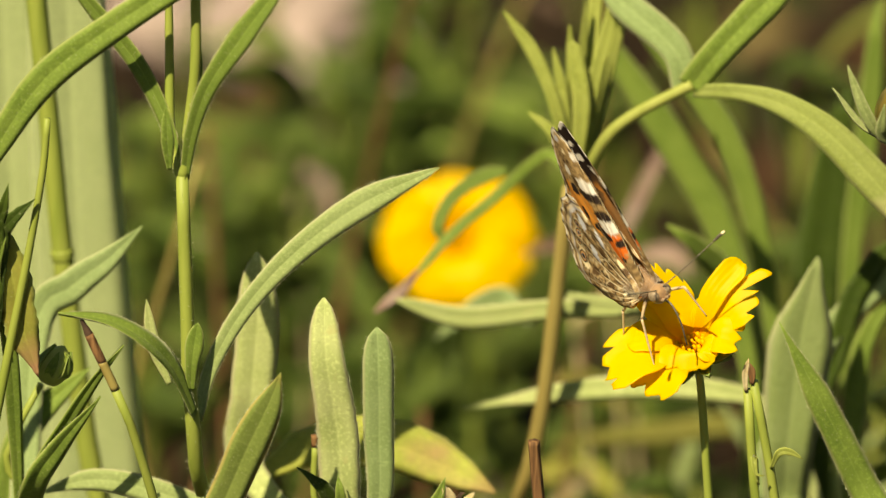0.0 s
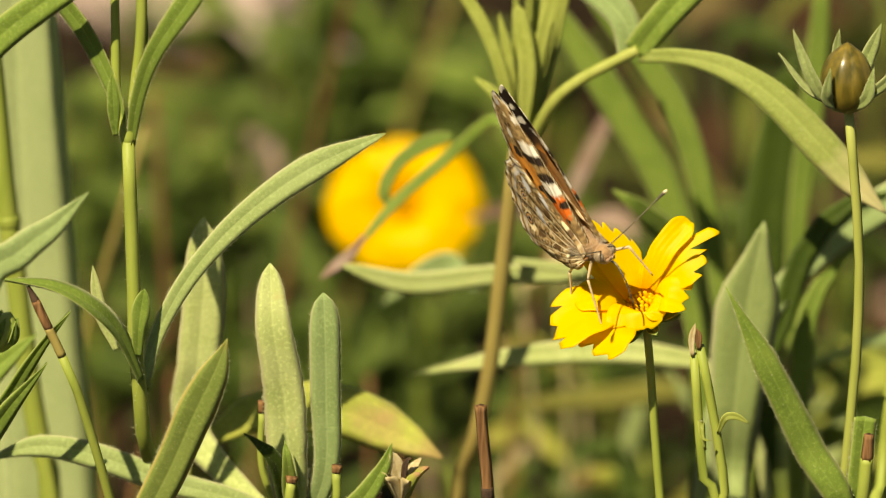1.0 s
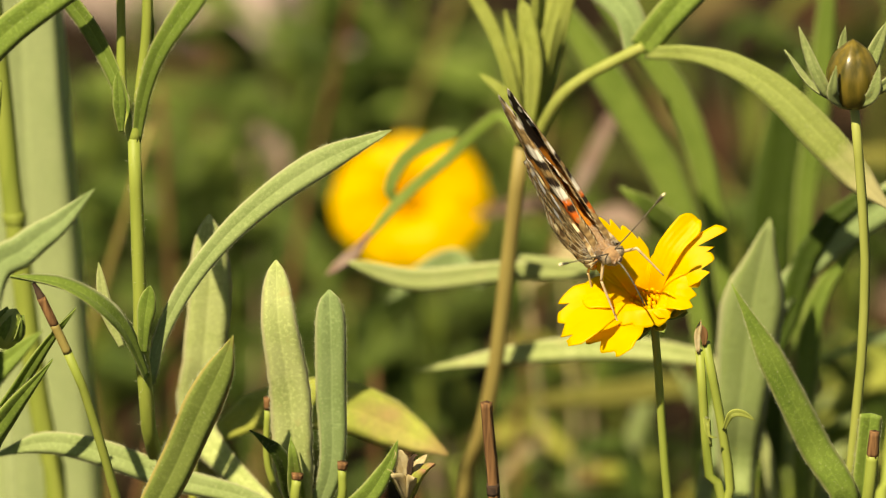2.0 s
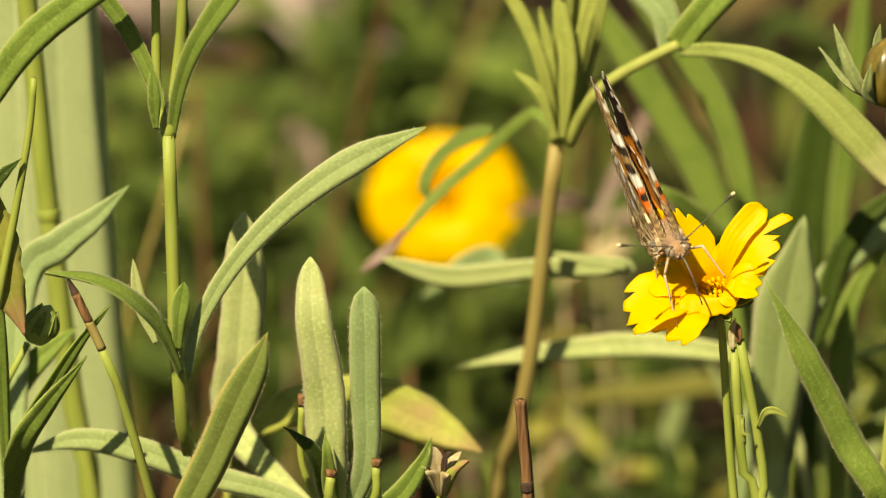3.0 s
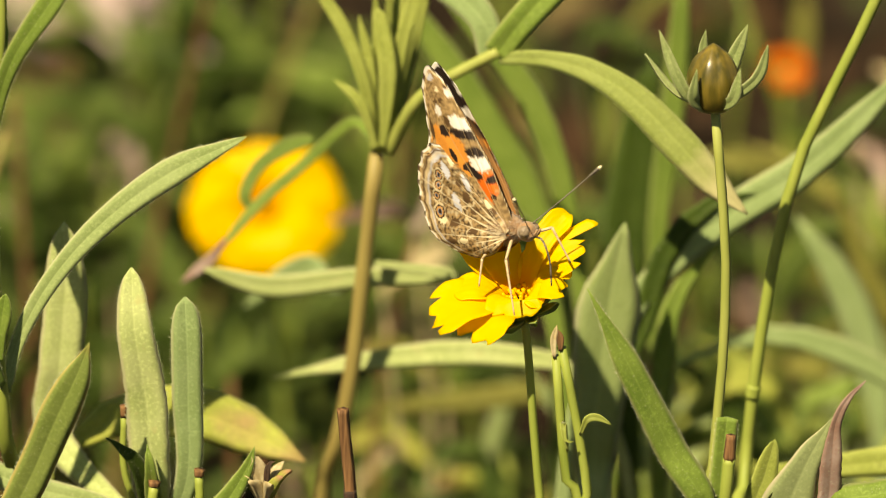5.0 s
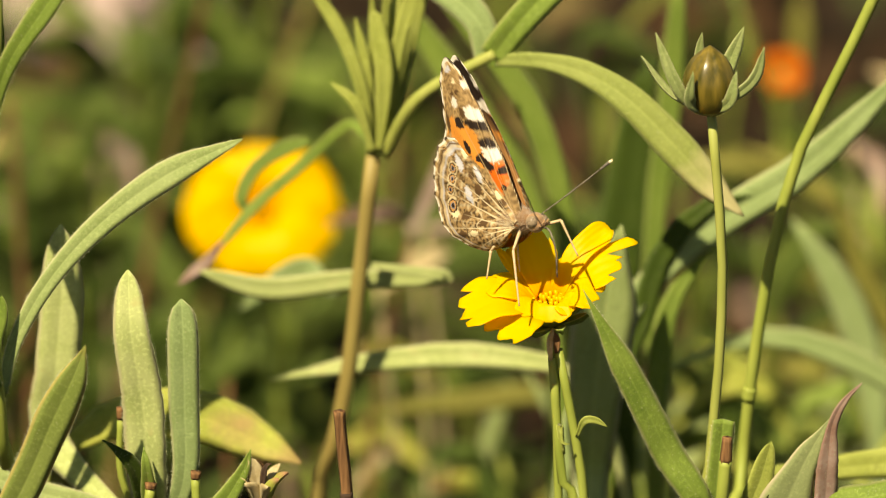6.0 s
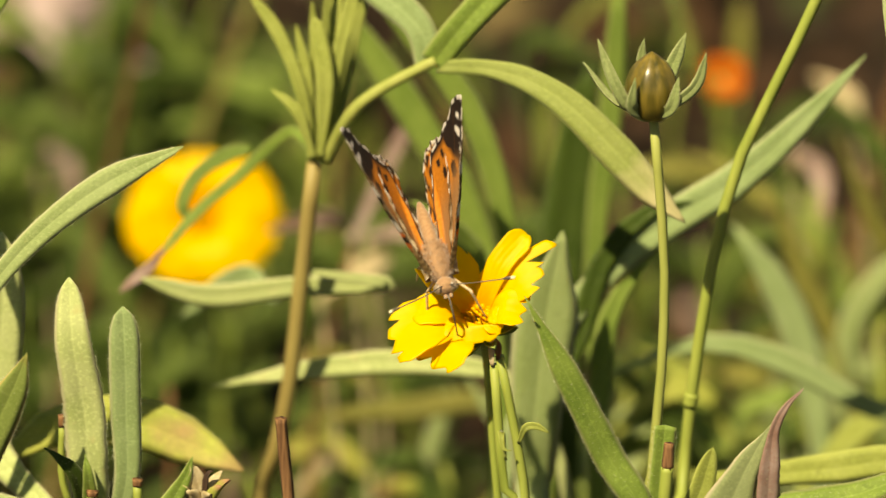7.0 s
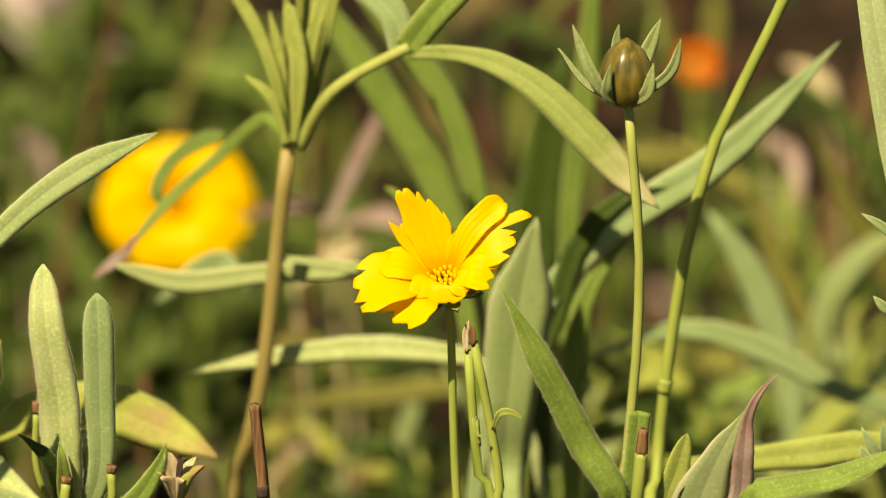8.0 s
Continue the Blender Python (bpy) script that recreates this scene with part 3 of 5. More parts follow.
def upper_leaf():
    base = (-0.09853, 0.004, 0.16437)
    ob = thing("coreopsis_plant", root(base), "coreopsis stem with one broad arching green leaf", "plant", CORE)
    stem(ob, [root(base), base, (-0.09818, 0, 0.22), (-0.0917, -0.002, 0.23878)], 0.0016, 0.0010)
    leaf(ob, [(-0.0917, -0.002, 0.23878), (-0.08647, -0.003, 0.24916), (-0.07935, -0.003, 0.25914), (-0.06931, -0.003, 0.26752), (-0.05534, -0.003, 0.27692), (-0.04542, -0.003, 0.28213)], (2, 5.0, 5.6, 5.4, 5.2, 3), GREEN, hair=90, turn=4, fold=0.1)


def strap_leaves():
    for pts, w, lab in (
        ([(-0.07418, 0.085, 0.12024), (-0.07676, 0.085, 0.16638), (-0.07885, 0.085, 0.20603), (-0.07986, 0.085, 0.24503), (-0.08216, 0.085, 0.29962)], 0.0175, "broad pale green strap leaf, tall and upright"),
        ([(-0.08582, 0.1, 0.11406), (-0.08941, 0.1, 0.16067), (-0.09186, 0.1, 0.20638), (-0.09387, 0.1, 0.27334)], 0.0200, "broad pale green strap leaf, tall and upright"),
        ([(0.13264, 0.02, 0.1379), (0.12832, 0.016, 0.20577), (0.12214, 0.016, 0.23607), (0.11716, 0.016, 0.25958), (0.11298, 0.02, 0.28997)], 0.0095, "pale strap leaf with a nibbled rim"),
    ):
        base = root(pts[0])
        ob = thing("strap_leaf", base, lab, "leaf", "strap leaves")
        leaf(ob, [base, *pts], w, STRAP, shape="strap", fold=0.08, name="blade", n=30)
        stem(ob, [base, *[(q[0], q[1] + 0.0008, q[2]) for q in pts]], 0.0009, 0.0003, STRAP_RIB, name="midrib", n=24)


def olive_stem():
    base = (-0.07286, 0.06, 0.13621)
    ob = thing("plant_stem", root(base), "thick olive green stem, upright", "stem")
    stem(ob, [root(base), base, (-0.07617, 0.06, 0.1646), (-0.08031, 0.06, 0.20377), (-0.08249, 0.06, 0.23135), (-0.08431, 0.06, 0.25318), (-0.0854, 0.06, 0.2748)], 0.0023, 0.0018, STEM)
    stem(ob, [(-0.08022, 0.06, 0.20288), (-0.08031, 0.06, 0.20377), (-0.0804, 0.06, 0.20466)], 0.0021, 0.0022, STEM, name="node", n=6)


# ---- the plant behind, with its whorl ----
def whorled_plant():
    base = (0.00292, 0.075, 0.13494)
    ob = thing("coreopsis_plant", root(base), "olive coreopsis stem ending in a whorl of lime leaves", "plant", CORE)
    node_at = (0.01345, 0.065, 0.21552)
    stem(ob, [root(base), base, (0.00552, 0.07, 0.15412), (0.00862, 0.068, 0.17079), (0.01115, 0.066, 0.19402), node_at], 0.0019, 0.0014, STEM_OLIVE)
    for pts, w in (
        ([(0.01364, 0.064, 0.21698), (0.01097, 0.064, 0.23075), (0.00678, 0.067, 0.2407), (0.00104, 0.07, 0.24813)], (1.5, 3.0, 3.2, 1.6)),
        ([(0.01447, 0.063, 0.21733), (0.01564, 0.063, 0.23165), (0.01373, 0.066, 0.24357)], (1.5, 4.2, 3.6)),
        ([(0.01491, 0.066, 0.21628), (0.01671, 0.068, 0.23435), (0.01822, 0.072, 0.24949), (0.01891, 0.074, 0.25868)], (1.5, 3.4, 3.4, 2)),
        ([(0.01533, 0.066, 0.21628), (0.01938, 0.072, 0.2308), (0.02197, 0.076, 0.24159), (0.02507, 0.08, 0.25348)], (1.5, 3.6, 3.6, 3)),
        ([(0.01341, 0.062, 0.21768), (0.01046, 0.062, 0.22648), (0.00577, 0.064, 0.23041)], (1.2, 2.6, 1.4)),
        ([(0.01531, 0.064, 0.21698), (0.01793, 0.066, 0.23503), (0.02133, 0.07, 0.24796), (0.02234, 0.072, 0.25605)], (1.5, 3.2, 3.2, 2)),
        ([(0.01291, 0.064, 0.21697), (0.01254, 0.065, 0.22986), (0.01149, 0.066, 0.23392)], (1.2, 2.6, 1.6)),
    ):
        leaf(ob, pts, tuple(v * 0.82 for v in w), LIME, fold=0.08)
    for k in range(5):
        lean = -0.0045 + 0.0026 * k
        leaf(ob, [(0.01345 + lean * 0.12, 0.0645, 0.2162), (0.0148 + lean * 0.55, 0.066 + 0.002 * (k % 2), 0.2310), (0.0155 + lean * 1.15, 0.068, 0.2415 + 0.0045 * (k % 3))], (1.2, 2.2, 1.2), LIME, fold=0.1, turn=20 * (k % 3 - 1))
    stem(ob, [(0.01574, 0.065, 0.21608), (0.0198, 0.06, 0.2261), (0.02492, 0.058, 0.23173), (0.03569, 0.056, 0.23845)], 0.0012, 0.0010, STEM_LIME)
    leaf(ob, [(0.03539, 0.056, 0.2379), (0.03971, 0.054, 0.24457), (0.0453, 0.054, 0.25109), (0.05544, 0.054, 0.26192)], 0.0060, GREEN, shape="strap")
    leaf(ob, [(0.03587, 0.056, 0.23715), (0.0441, 0.05, 0.23895), (0.05212, 0.045, 0.23825), (0.0601, 0.04, 0.23452), (0.06812, 0.036, 0.22711), (0.07472, 0.034, 0.2201), (0.08063, 0.034, 0.21434)], (2.2, 3.0, 4.8, 6.0, 6.4, 5.6, 2.4), WILTED, turn=0, fold=0.06, label="arching yellow-green leaf with a dry tip")
    leaf(ob, [(0.03472, 0.058, 0.23668), (0.03262, 0.06, 0.24364), (0.02489, 0.065, 0.2496), (0.01869, 0.07, 0.25342)], 0.0058, GREY, shape="strap")
    leaf(ob, [(0.01365, 0.065, 0.21662), (0.01166, 0.08, 0.21472), (0.00852, 0.085, 0.21465), (8e-05, 0.088, 0.20573), (-0.0084, 0.088, 0.19782), (-0.01583, 0.085, 0.18984)], (1, 1.6, 2.0, 2.2, 2.1, 1.4), GREEN, label="thin drooping leaf")
    leaf(ob, [(-0.00947, 0.088, 0.19612), (-0.01106, 0.088, 0.1995), (-0.00842, 0.09, 0.20444), (-0.00311, 0.092, 0.20769), (0.0022, 0.092, 0.20939)], (1.2, 2.2, 2.6, 2.8, 2), GREEN)
    leaf(ob, [(0.01115, 0.066, 0.19402), (0.0060, 0.10, 0.176), (0.0010, 0.12, 0.1735), (-0.0065, 0.125, 0.1675), (-0.0120, 0.125, 0.1630)], (0.8, 2.0, 4.2, 4.6, 1.5), GREY)
    leaf(ob, [(-0.01476, 0.085, 0.19154), (-0.01796, 0.085, 0.18757), (-0.02329, 0.085, 0.18303)], 0.0022, DRIED)
    leaf(ob, [(0.01115, 0.066, 0.19402), (0.02750, 0.0690, 0.19016), (0.01070, 0.0740, 0.18794), (-0.00620, 0.0740, 0.18633), (-0.01888, 0.0740, 0.18990)], (1, 2.8, 3.8, 4.4, 2.6), PALE, turn=-8, n=30, fold=0.05)


def back_leaves():
    spec = (
        # points, widths, material, turn
        ([(0.04997, 0.13, 0.12601), (0.04953, 0.13, 0.16139), (0.04324, 0.13, 0.18467), (0.0338, 0.13, 0.20198), (0.02499, 0.13, 0.21573), (0.01732, 0.13, 0.22828)], (4, 5, 6.6, 7, 6.4, 4), GREEN, 0),
        ([(0.05696, 0.11, 0.13392), (0.05262, 0.11, 0.17344), (0.04855, 0.11, 0.19638), (0.04245, 0.11, 0.21231), (0.03321, 0.11, 0.22473), (0.02242, 0.11, 0.23821)], (3, 3.5, 4.8, 5.4, 5.4, 4.2), GREEN, 0),
        ([(0.06424, 0.15, 0.1061), (0.0624, 0.15, 0.15399), (0.06449, 0.15, 0.1776), (0.06671, 0.15, 0.19749), (0.06824, 0.15, 0.20563)], (5, 9, 11.5, 11, 5), DEEP_SHADED, 0),
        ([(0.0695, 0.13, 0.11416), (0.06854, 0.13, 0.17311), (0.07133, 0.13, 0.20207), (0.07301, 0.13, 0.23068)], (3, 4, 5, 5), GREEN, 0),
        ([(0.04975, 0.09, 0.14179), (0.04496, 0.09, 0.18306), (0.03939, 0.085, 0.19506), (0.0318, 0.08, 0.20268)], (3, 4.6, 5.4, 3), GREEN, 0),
        ([(0.04715, 0.07, 0.14174), (0.06195, 0.07, 0.17566), (0.06715, 0.07, 0.19359), (0.07553, 0.07, 0.20354), (0.08395, 0.07, 0.20564)], (3, 4, 5.6, 6, 1), DEEP_SHADED, 0),
        ([(0.04775, 0.06, 0.14572), (0.05981, 0.07, 0.18021), (0.07452, 0.07, 0.19796), (0.09233, 0.07, 0.20998), (0.10482, 0.07, 0.22202), (0.11567, 0.07, 0.23403)], (3, 4, 6, 7, 6.6, 2), GREY, 0),
        ([(0.14567, 0.1150, 0.11022), (0.13401, 0.1150, 0.14118), (0.12073, 0.1150, 0.14727), (0.10416, 0.1150, 0.15689), (0.08771, 0.1150, 0.16065), (0.06809, 0.1150, 0.15280)], (2, 2.5, 4, 5.6, 4.6, 1.2), GREY, 0),
        ([(0.13714, 0.03, 0.14495), (0.12626, 0.03, 0.16751), (0.10859, 0.03, 0.1678), (0.09446, 0.035, 0.16441), (0.08179, 0.04, 0.16266)], (3, 5, 6.4, 6, 2), LIME, 0),
        ([(0.06257, 0.0740, 0.12836), (0.05391, 0.0740, 0.16520), (0.04115, 0.0740, 0.17165), (0.02629, 0.0740, 0.17280), (0.00931, 0.0740, 0.17104), (-0.00663, 0.0740, 0.16789)], (2, 2.4, 4.4, 5.4, 5, 1), PALE, 0),
        ([(0.06237, 0.2, 0.07712), (0.05418, 0.2, 0.11337), (0.03341, 0.2, 0.11494), (0.01149, 0.2, 0.11283)], (2, 4, 5.5, 3), DULL, 0),
        ([(0.09731, 0.2, 0.07652), (0.08986, 0.18, 0.11312), (0.07948, 0.18, 0.12673), (0.0726, 0.18, 0.13414)], (3, 5, 5, 2), DEEP_SHADED, 0),
        ([(0.13232, 0.2, 0.07591), (0.12229, 0.2, 0.12336), (0.11157, 0.2, 0.14807), (0.1068, 0.2, 0.16274)], (2, 3.5, 4, 2), DULL, 0),
        ([(0.12298, 0.2, 0.07607), (0.12225, 0.2, 0.12583), (0.1312, 0.2, 0.1441), (0.14261, 0.2, 0.15003)], (3, 5, 7, 3), SOFT, 0),
        ([(0.14604, 0.22, 0.06754), (0.14023, 0.22, 0.12798), (0.13061, 0.22, 0.14547), (0.12098, 0.22, 0.16772)], (2, 4, 5, 2), DULL, 0),
        ([(0.06636, 0.07, 0.14142), (0.06726, 0.07, 0.17331), (0.07036, 0.07, 0.1868), (0.07874, 0.07, 0.1979)], (3, 5, 5, 2), GREEN, 0),
        ([(0.11584, 0.16, 0.10468), (0.11199, 0.16, 0.13862), (0.10501, 0.16, 0.1567), (0.09703, 0.16, 0.16872)], (3, 7, 8, 4), GREY, 0),
    )
    for pts, w, m, turn in spec:
        base = root(pts[0], 0, 0.01)
        ob = thing("garden_leaf", base, "long narrow green leaf rising from the bed", "leaf", "long leaves behind the flower")
        leaf(ob, [base, *pts], (w[0], *w), m, turn=turn, name="blade", n=30, fold=0.06)
        stem(ob, [base, *[(q[0], q[1] + 0.0005, q[2]) for q in pts[:-1]]], 0.0006, 0.0002, STEM, name="midrib", n=20)


def right_plants():
    # broad leaf and hairy narrow leaf beside the flower
    base = (0.05367, 0.02, 0.15047)
    ob = thing("coreopsis_plant", root(base), "coreopsis shoot with a broad grey-green leaf and a hairy narrow leaf", "plant", CORE)
    stem(ob, [root(base), base], 0.002, 0.0018)
    leaf(ob, [base, (0.05359, 0.054, 0.15255), (0.05407, 0.054, 0.16834), (0.05622, 0.054, 0.18846), (0.05909, 0.054, 0.20563)], (3, 6.5, 9.6, 11.6, 5.0), SOFT, fold=0.08, ripple=0.02, turn=4, label="broad grey-green leaf with a pale rim")
    leaf(ob, [base, (0.07054, -0.006, 0.17111), (0.06477, -0.008, 0.18556), (0.05753, -0.01, 0.20151), (0.04988, -0.01, 0.21658)], (2, 4.8, 6.0, 5.0, 0.9), GREEN, turn=6, fold=0.08, hair=260, label="narrow hairy green leaf")
    base = (0.04999, -0.002, 0.15948)
    ob = thing("cut_stem", root(base), "two cut green stems with a dry papery end", "stem")
    stem(ob, [root(base), base, (0.04671, -0.002, 0.17592), (0.04466, -0.002, 0.20084)], 0.0011, 0.0008)
    stem(ob, [root(base), base, (0.05037, -0.002, 0.17477), (0.04811, -0.002, 0.19), (0.04567, -0.002, 0.20244)], 0.0010, 0.0008)
    leaf(ob, [(0.04441, -0.003, 0.20069), (0.04421, -0.003, 0.20391), (0.04481, -0.003, 0.20702)], 0.0013, STRAW, name="dry_end", n=8)
    leaf(ob, [(0.04542, -0.003, 0.20207), (0.04542, -0.003, 0.20443), (0.04491, -0.003, 0.20616)], 0.0014, BROWN, name="dry_end", n=8)
    leaf(ob, [(0.04908, -0.003, 0.18604), (0.05033, -0.004, 0.18944), (0.05235, -0.004, 0.18962), (0.05468, -0.004, 0.18828)], 0.0014, LIME, name="tendril", n=12)
    leaf(ob, [(0.04686, -0.003, 0.18283), (0.046, -0.004, 0.18864), (0.04636, -0.005, 0.18578), (0.04797, -0.005, 0.18554)], 0.0012, LIME, name="tendril", n=12)
    # cut stems under the bud
    base = (0.07316, -0.006, 0.1596)
    ob = thing("cut_stem", root(base), "broad hairy cut stem beside a brown stub", "stem")
    leaf(ob, [base, (0.07386, -0.006, 0.17378), (0.0744, -0.006, 0.18245), (0.07515, -0.006, 0.19034)], 0.0040, GREEN, shape="even", hair=120, name="cut_blade", fold=0.25)
    stem(ob, [base, (0.0746, -0.01, 0.17536), (0.07534, -0.01, 0.184)], 0.0011, 0.0011, STEM)
    stem(ob, [(0.07534, -0.01, 0.18379), (0.07561, -0.01, 0.18853)], 0.0010, 0.0008, BROWN, name="dry_end", ribs=0.2, n=6)
    base = (0.07744, 0.012, 0.1522)
    ob = thing("plant_stem", root(base), "long bare green stem leaning over", "stem")
    stem(ob, [root(base), base, (0.08, 0.03, 0.16026), (0.08168, 0.03, 0.18155), (0.08545, 0.03, 0.20895), (0.09008, 0.03, 0.2279), (0.09675, 0.03, 0.24291), (0.1027, 0.03, 0.25623), (0.10809, 0.03, 0.27001)], 0.0013, 0.0010, STEM)
    stem(ob, [(0.08149, 0.03, 0.18045), (0.08168, 0.03, 0.18155), (0.08188, 0.03, 0.18265)], 0.0013, 0.0014, STEM, name="node", n=6)
    base = (0.08142, -0.004, 0.15974)
    ob = thing("coreopsis_plant", root(base), "young coreopsis leaf, upright and lime green", "plant", CORE)
    stem(ob, [root(base), base], 0.0015, 0.0012)
    leaf(ob, [base, (0.0803, -0.004, 0.17178), (0.08206, -0.004, 0.17829), (0.08382, -0.004, 0.18531)], 0.0046, LIME, shape="spoon", fold=0.25)
    base = (0.08688, 0, 0.15252)
    ob = thing("withered_leaf", root(base), "grey-green leaf with a withered brown edge and tip", "leaf")
    stem(ob, [root(base), (0.08044, -0.004, 0.15647)], 0.0015, 0.0015)
    leaf(ob, [(0.08044, -0.004, 0.15647), (0.08291, -0.004, 0.1641), (0.0863, -0.005, 0.17295), (0.08978, -0.006, 0.1822), (0.09393, -0.006, 0.19035)], (3, 10, 9.6, 5.4, 1.0), FADING, name="blade", fold=0.05, turn=0)
    leaf(ob, [(0.09132, -0.007, 0.16516), (0.09324, -0.007, 0.17385), (0.09377, -0.008, 0.18291), (0.09439, -0.008, 0.18993), (0.09645, -0.008, 0.19453), (0.09953, -0.008, 0.19792)], (4.8, 4.6, 3.8, 2.0, 1.3, 0.9), DRIED, turn=8, name="withered_edge", ripple=0.06)
    base = (0.10458, -0.008, 0.15549)
    ob = thing("coreopsis_plant", root(base), "coreopsis shoot with hairy leaves and a small opening bud", "plant", CORE)
    stem(ob, [root(base), base], 0.0015, 0.0012)
    leaf(ob, [base, (0.0952, -0.008, 0.17312), (0.10208, -0.01, 0.17706), (0.11115, -0.01, 0.17907), (0.12218, -0.01, 0.1843)], 0.0050, GREEN, turn=-30, hair=120, shape="strap")
    stem(ob, [base, (0.12179, -0.006, 0.17078), (0.12011, -0.006, 0.17952)], 0.0010, 0.0008)
    for a, b, c in (((0.12012, -0.006, 0.17897), (0.11681, -0.008, 0.18361), (0.11462, -0.008, 0.18776)), ((0.12012, -0.006, 0.17897), (0.11635, -0.008, 0.18091), (0.11448, -0.008, 0.18419)), ((0.12012, -0.006, 0.17897), (0.11892, -0.008, 0.18466), (0.11844, -0.008, 0.18899)), ((0.12212, -0.006, 0.20754), (0.11836, -0.008, 0.21049), (0.11631, -0.008, 0.21266)), ((0.12594, -0.006, 0.21818), (0.11809, -0.008, 0.22542), (0.11393, -0.008, 0.22824))):
        leaf(ob, [a, b, c], 0.0020, GREY, n=8, name="bract")


def bud_plant():
    c = Vector((0.07264, 0, 0.25228))
    base = (0.07253, 0, 0.15827)
    global bud_stand
    ob = bud_stand = thing("coreopsis_bud", root(base), "closed olive-brown coreopsis bud with spread green bracts", "flower bud")
    stem(ob, [root(base), base, (0.0732, 0, 0.17795), (0.07485, 0, 0.1996), (0.07522, 0, 0.21785), (0.07419, 0, 0.23279), (0.07299, 0, 0.24605)], 0.0011, 0.0008, STEM_LIME, ribs=0.12)
    part("bud", bud_mesh(c, 0.0048, 0.0122, Matrix()), BUD, ob, "glossy olive-brown bud")
    seat = tuple(c + Vector((0, 0, -0.0060)))
    for mid, tip, w, tw in (
        ((0.06742, -0.004, 0.25119), (0.06294, -0.003, 0.26204), 0.0024, -35),
        ((0.06593, 0.001, 0.24951), (0.06076, 0.002, 0.25619), 0.0013, 60),
        ((0.06905, -0.0052, 0.25), (0.06949, -0.0055, 0.25566), 0.0022, 20),
        ((0.07582, -0.0052, 0.2499), (0.07714, -0.0055, 0.25576), 0.0022, -20),
        ((0.08004, 0, 0.25175), (0.08235, 0.001, 0.2579), 0.0024, 40),
        ((0.07615, 0.0048, 0.25334), (0.0789, 0.005, 0.2604), 0.0030, 10),
        ((0.07113, 0.0048, 0.25447), (0.07151, 0.005, 0.25945), 0.0022, 0),
    ):
        leaf(ob, [seat, mid, tip], w * 0.98, BRACT, turn=tw * 0.5, shape="lance", fold=0.15, name="bract", n=14, ripple=0.04)


for build in (forked_plant, low_plant, tipped_leaf_plant, dry_stub, seed_head, left_tangle, upper_leaf, strap_leaves, olive_stem, whorled_plant, back_leaves, right_plants, bud_plant):
    build()


# ---- flowers ----
def petal_mesh(base, mid, tip, width, teeth, normal, seed, cup=0.06, pinch=0.34, depth=0.10, skew=0.0):
    """A thin ray petal: narrow foot, ragged teeth at its end, fine ribs. UV: across, along. skew: one side longer than the other."""
    rnd = random.Random(seed)
    bm = bmesh.new()
    uv = bm.loops.layers.uv.new("UVMap")
    n, k = 16, 24
    line = spline([base, mid, tip], n)
    way = tangents(line)
    # the teeth: each with its own place, length and slant
    ends = [rnd.uniform(0.0, depth * 1.3) for _ in range(teeth + 1)]
    slant = rnd.uniform(0.25, 0.75)
    cuts = []
    for j in range(k + 1):
        x = j / k
        one = min(int(x * teeth), teeth - 1)
        w = x * teeth - one
        saw = (slant - w) / slant if w < slant else (w - slant) / (1 - slant)
        notch = depth * (0.6 + 0.4 * math.sin(3 * one + seed)) * saw if teeth > 1 else 0.0
        cuts.append(0.02 + ends[one] * (teeth > 1) + notch + 0.11 * abs(2 * x - 1) ** 3.5 + skew * (x - 0.5) + rnd.uniform(0, 0.012))
    layers = []
    ph = rnd.random() * 6
    for lift in (0.0, -0.00010):
        grid = []
        for i in range(n + 1):
            row = []
            for j in range(k + 1):
                u = 2 * j / k - 1
                s = i / n * (1 - max(0.0, cuts[j]) * (i / n) ** 1.5)
                x = s * n
                a = min(int(x), n - 1)
                c = line[a].lerp(line[a + 1], x - a)
                t = way[a]
                nr = (Vector(normal) - t * t.dot(Vector(normal))).normalized()
                side = t.cross(nr)
                w = 0.5 * width * (pinch + (1 - pinch) * math.sin(min(1, s / 0.66) * math.pi / 2) ** 1.2) * (1 + 0.03 * math.sin(17 * s + ph))
                z = cup * w * u * u + 0.000025 * math.cos(u * 15) * min(1, s * 3) + 0.00035 * math.sin(5 * s + 3 * u + ph) * s * s + lift
                row.append((bm.verts.new(c + side * w * u + nr * z), (u, s)))
            grid.append(row)
        layers.append(grid)
    for g in layers:
        for i in range(n):
            for j in range(k):
                quad = (g[i][j], g[i][j + 1], g[i + 1][j + 1], g[i + 1][j])
                f = bm.faces.new([q[0] for q in quad])
                for loop, q in zip(f.loops, quad):
                    loop[uv].uv = q[1]
    g, h = layers
    ring = [(0, j) for j in range(k + 1)] + [(i, k) for i in range(1, n + 1)] + [(n, j) for j in range(k - 1, -1, -1)] + [(i, 0) for i in range(n - 1, 0, -1)]
    for (a, b), (c, d) in zip(ring, ring[1:] + ring[:1]):
        bm.faces.new((g[a][b][0], g[c][d][0], h[c][d][0], h[a][b][0]))
    bmesh.ops.recalc_face_normals(bm, faces=bm.faces)
    return bm


def flat_rim(ob, first):
    """Keeps the thin edge of a petal from rounding its faces."""
    for f in ob.data.polygons[first:]:
        f.use_smooth = False


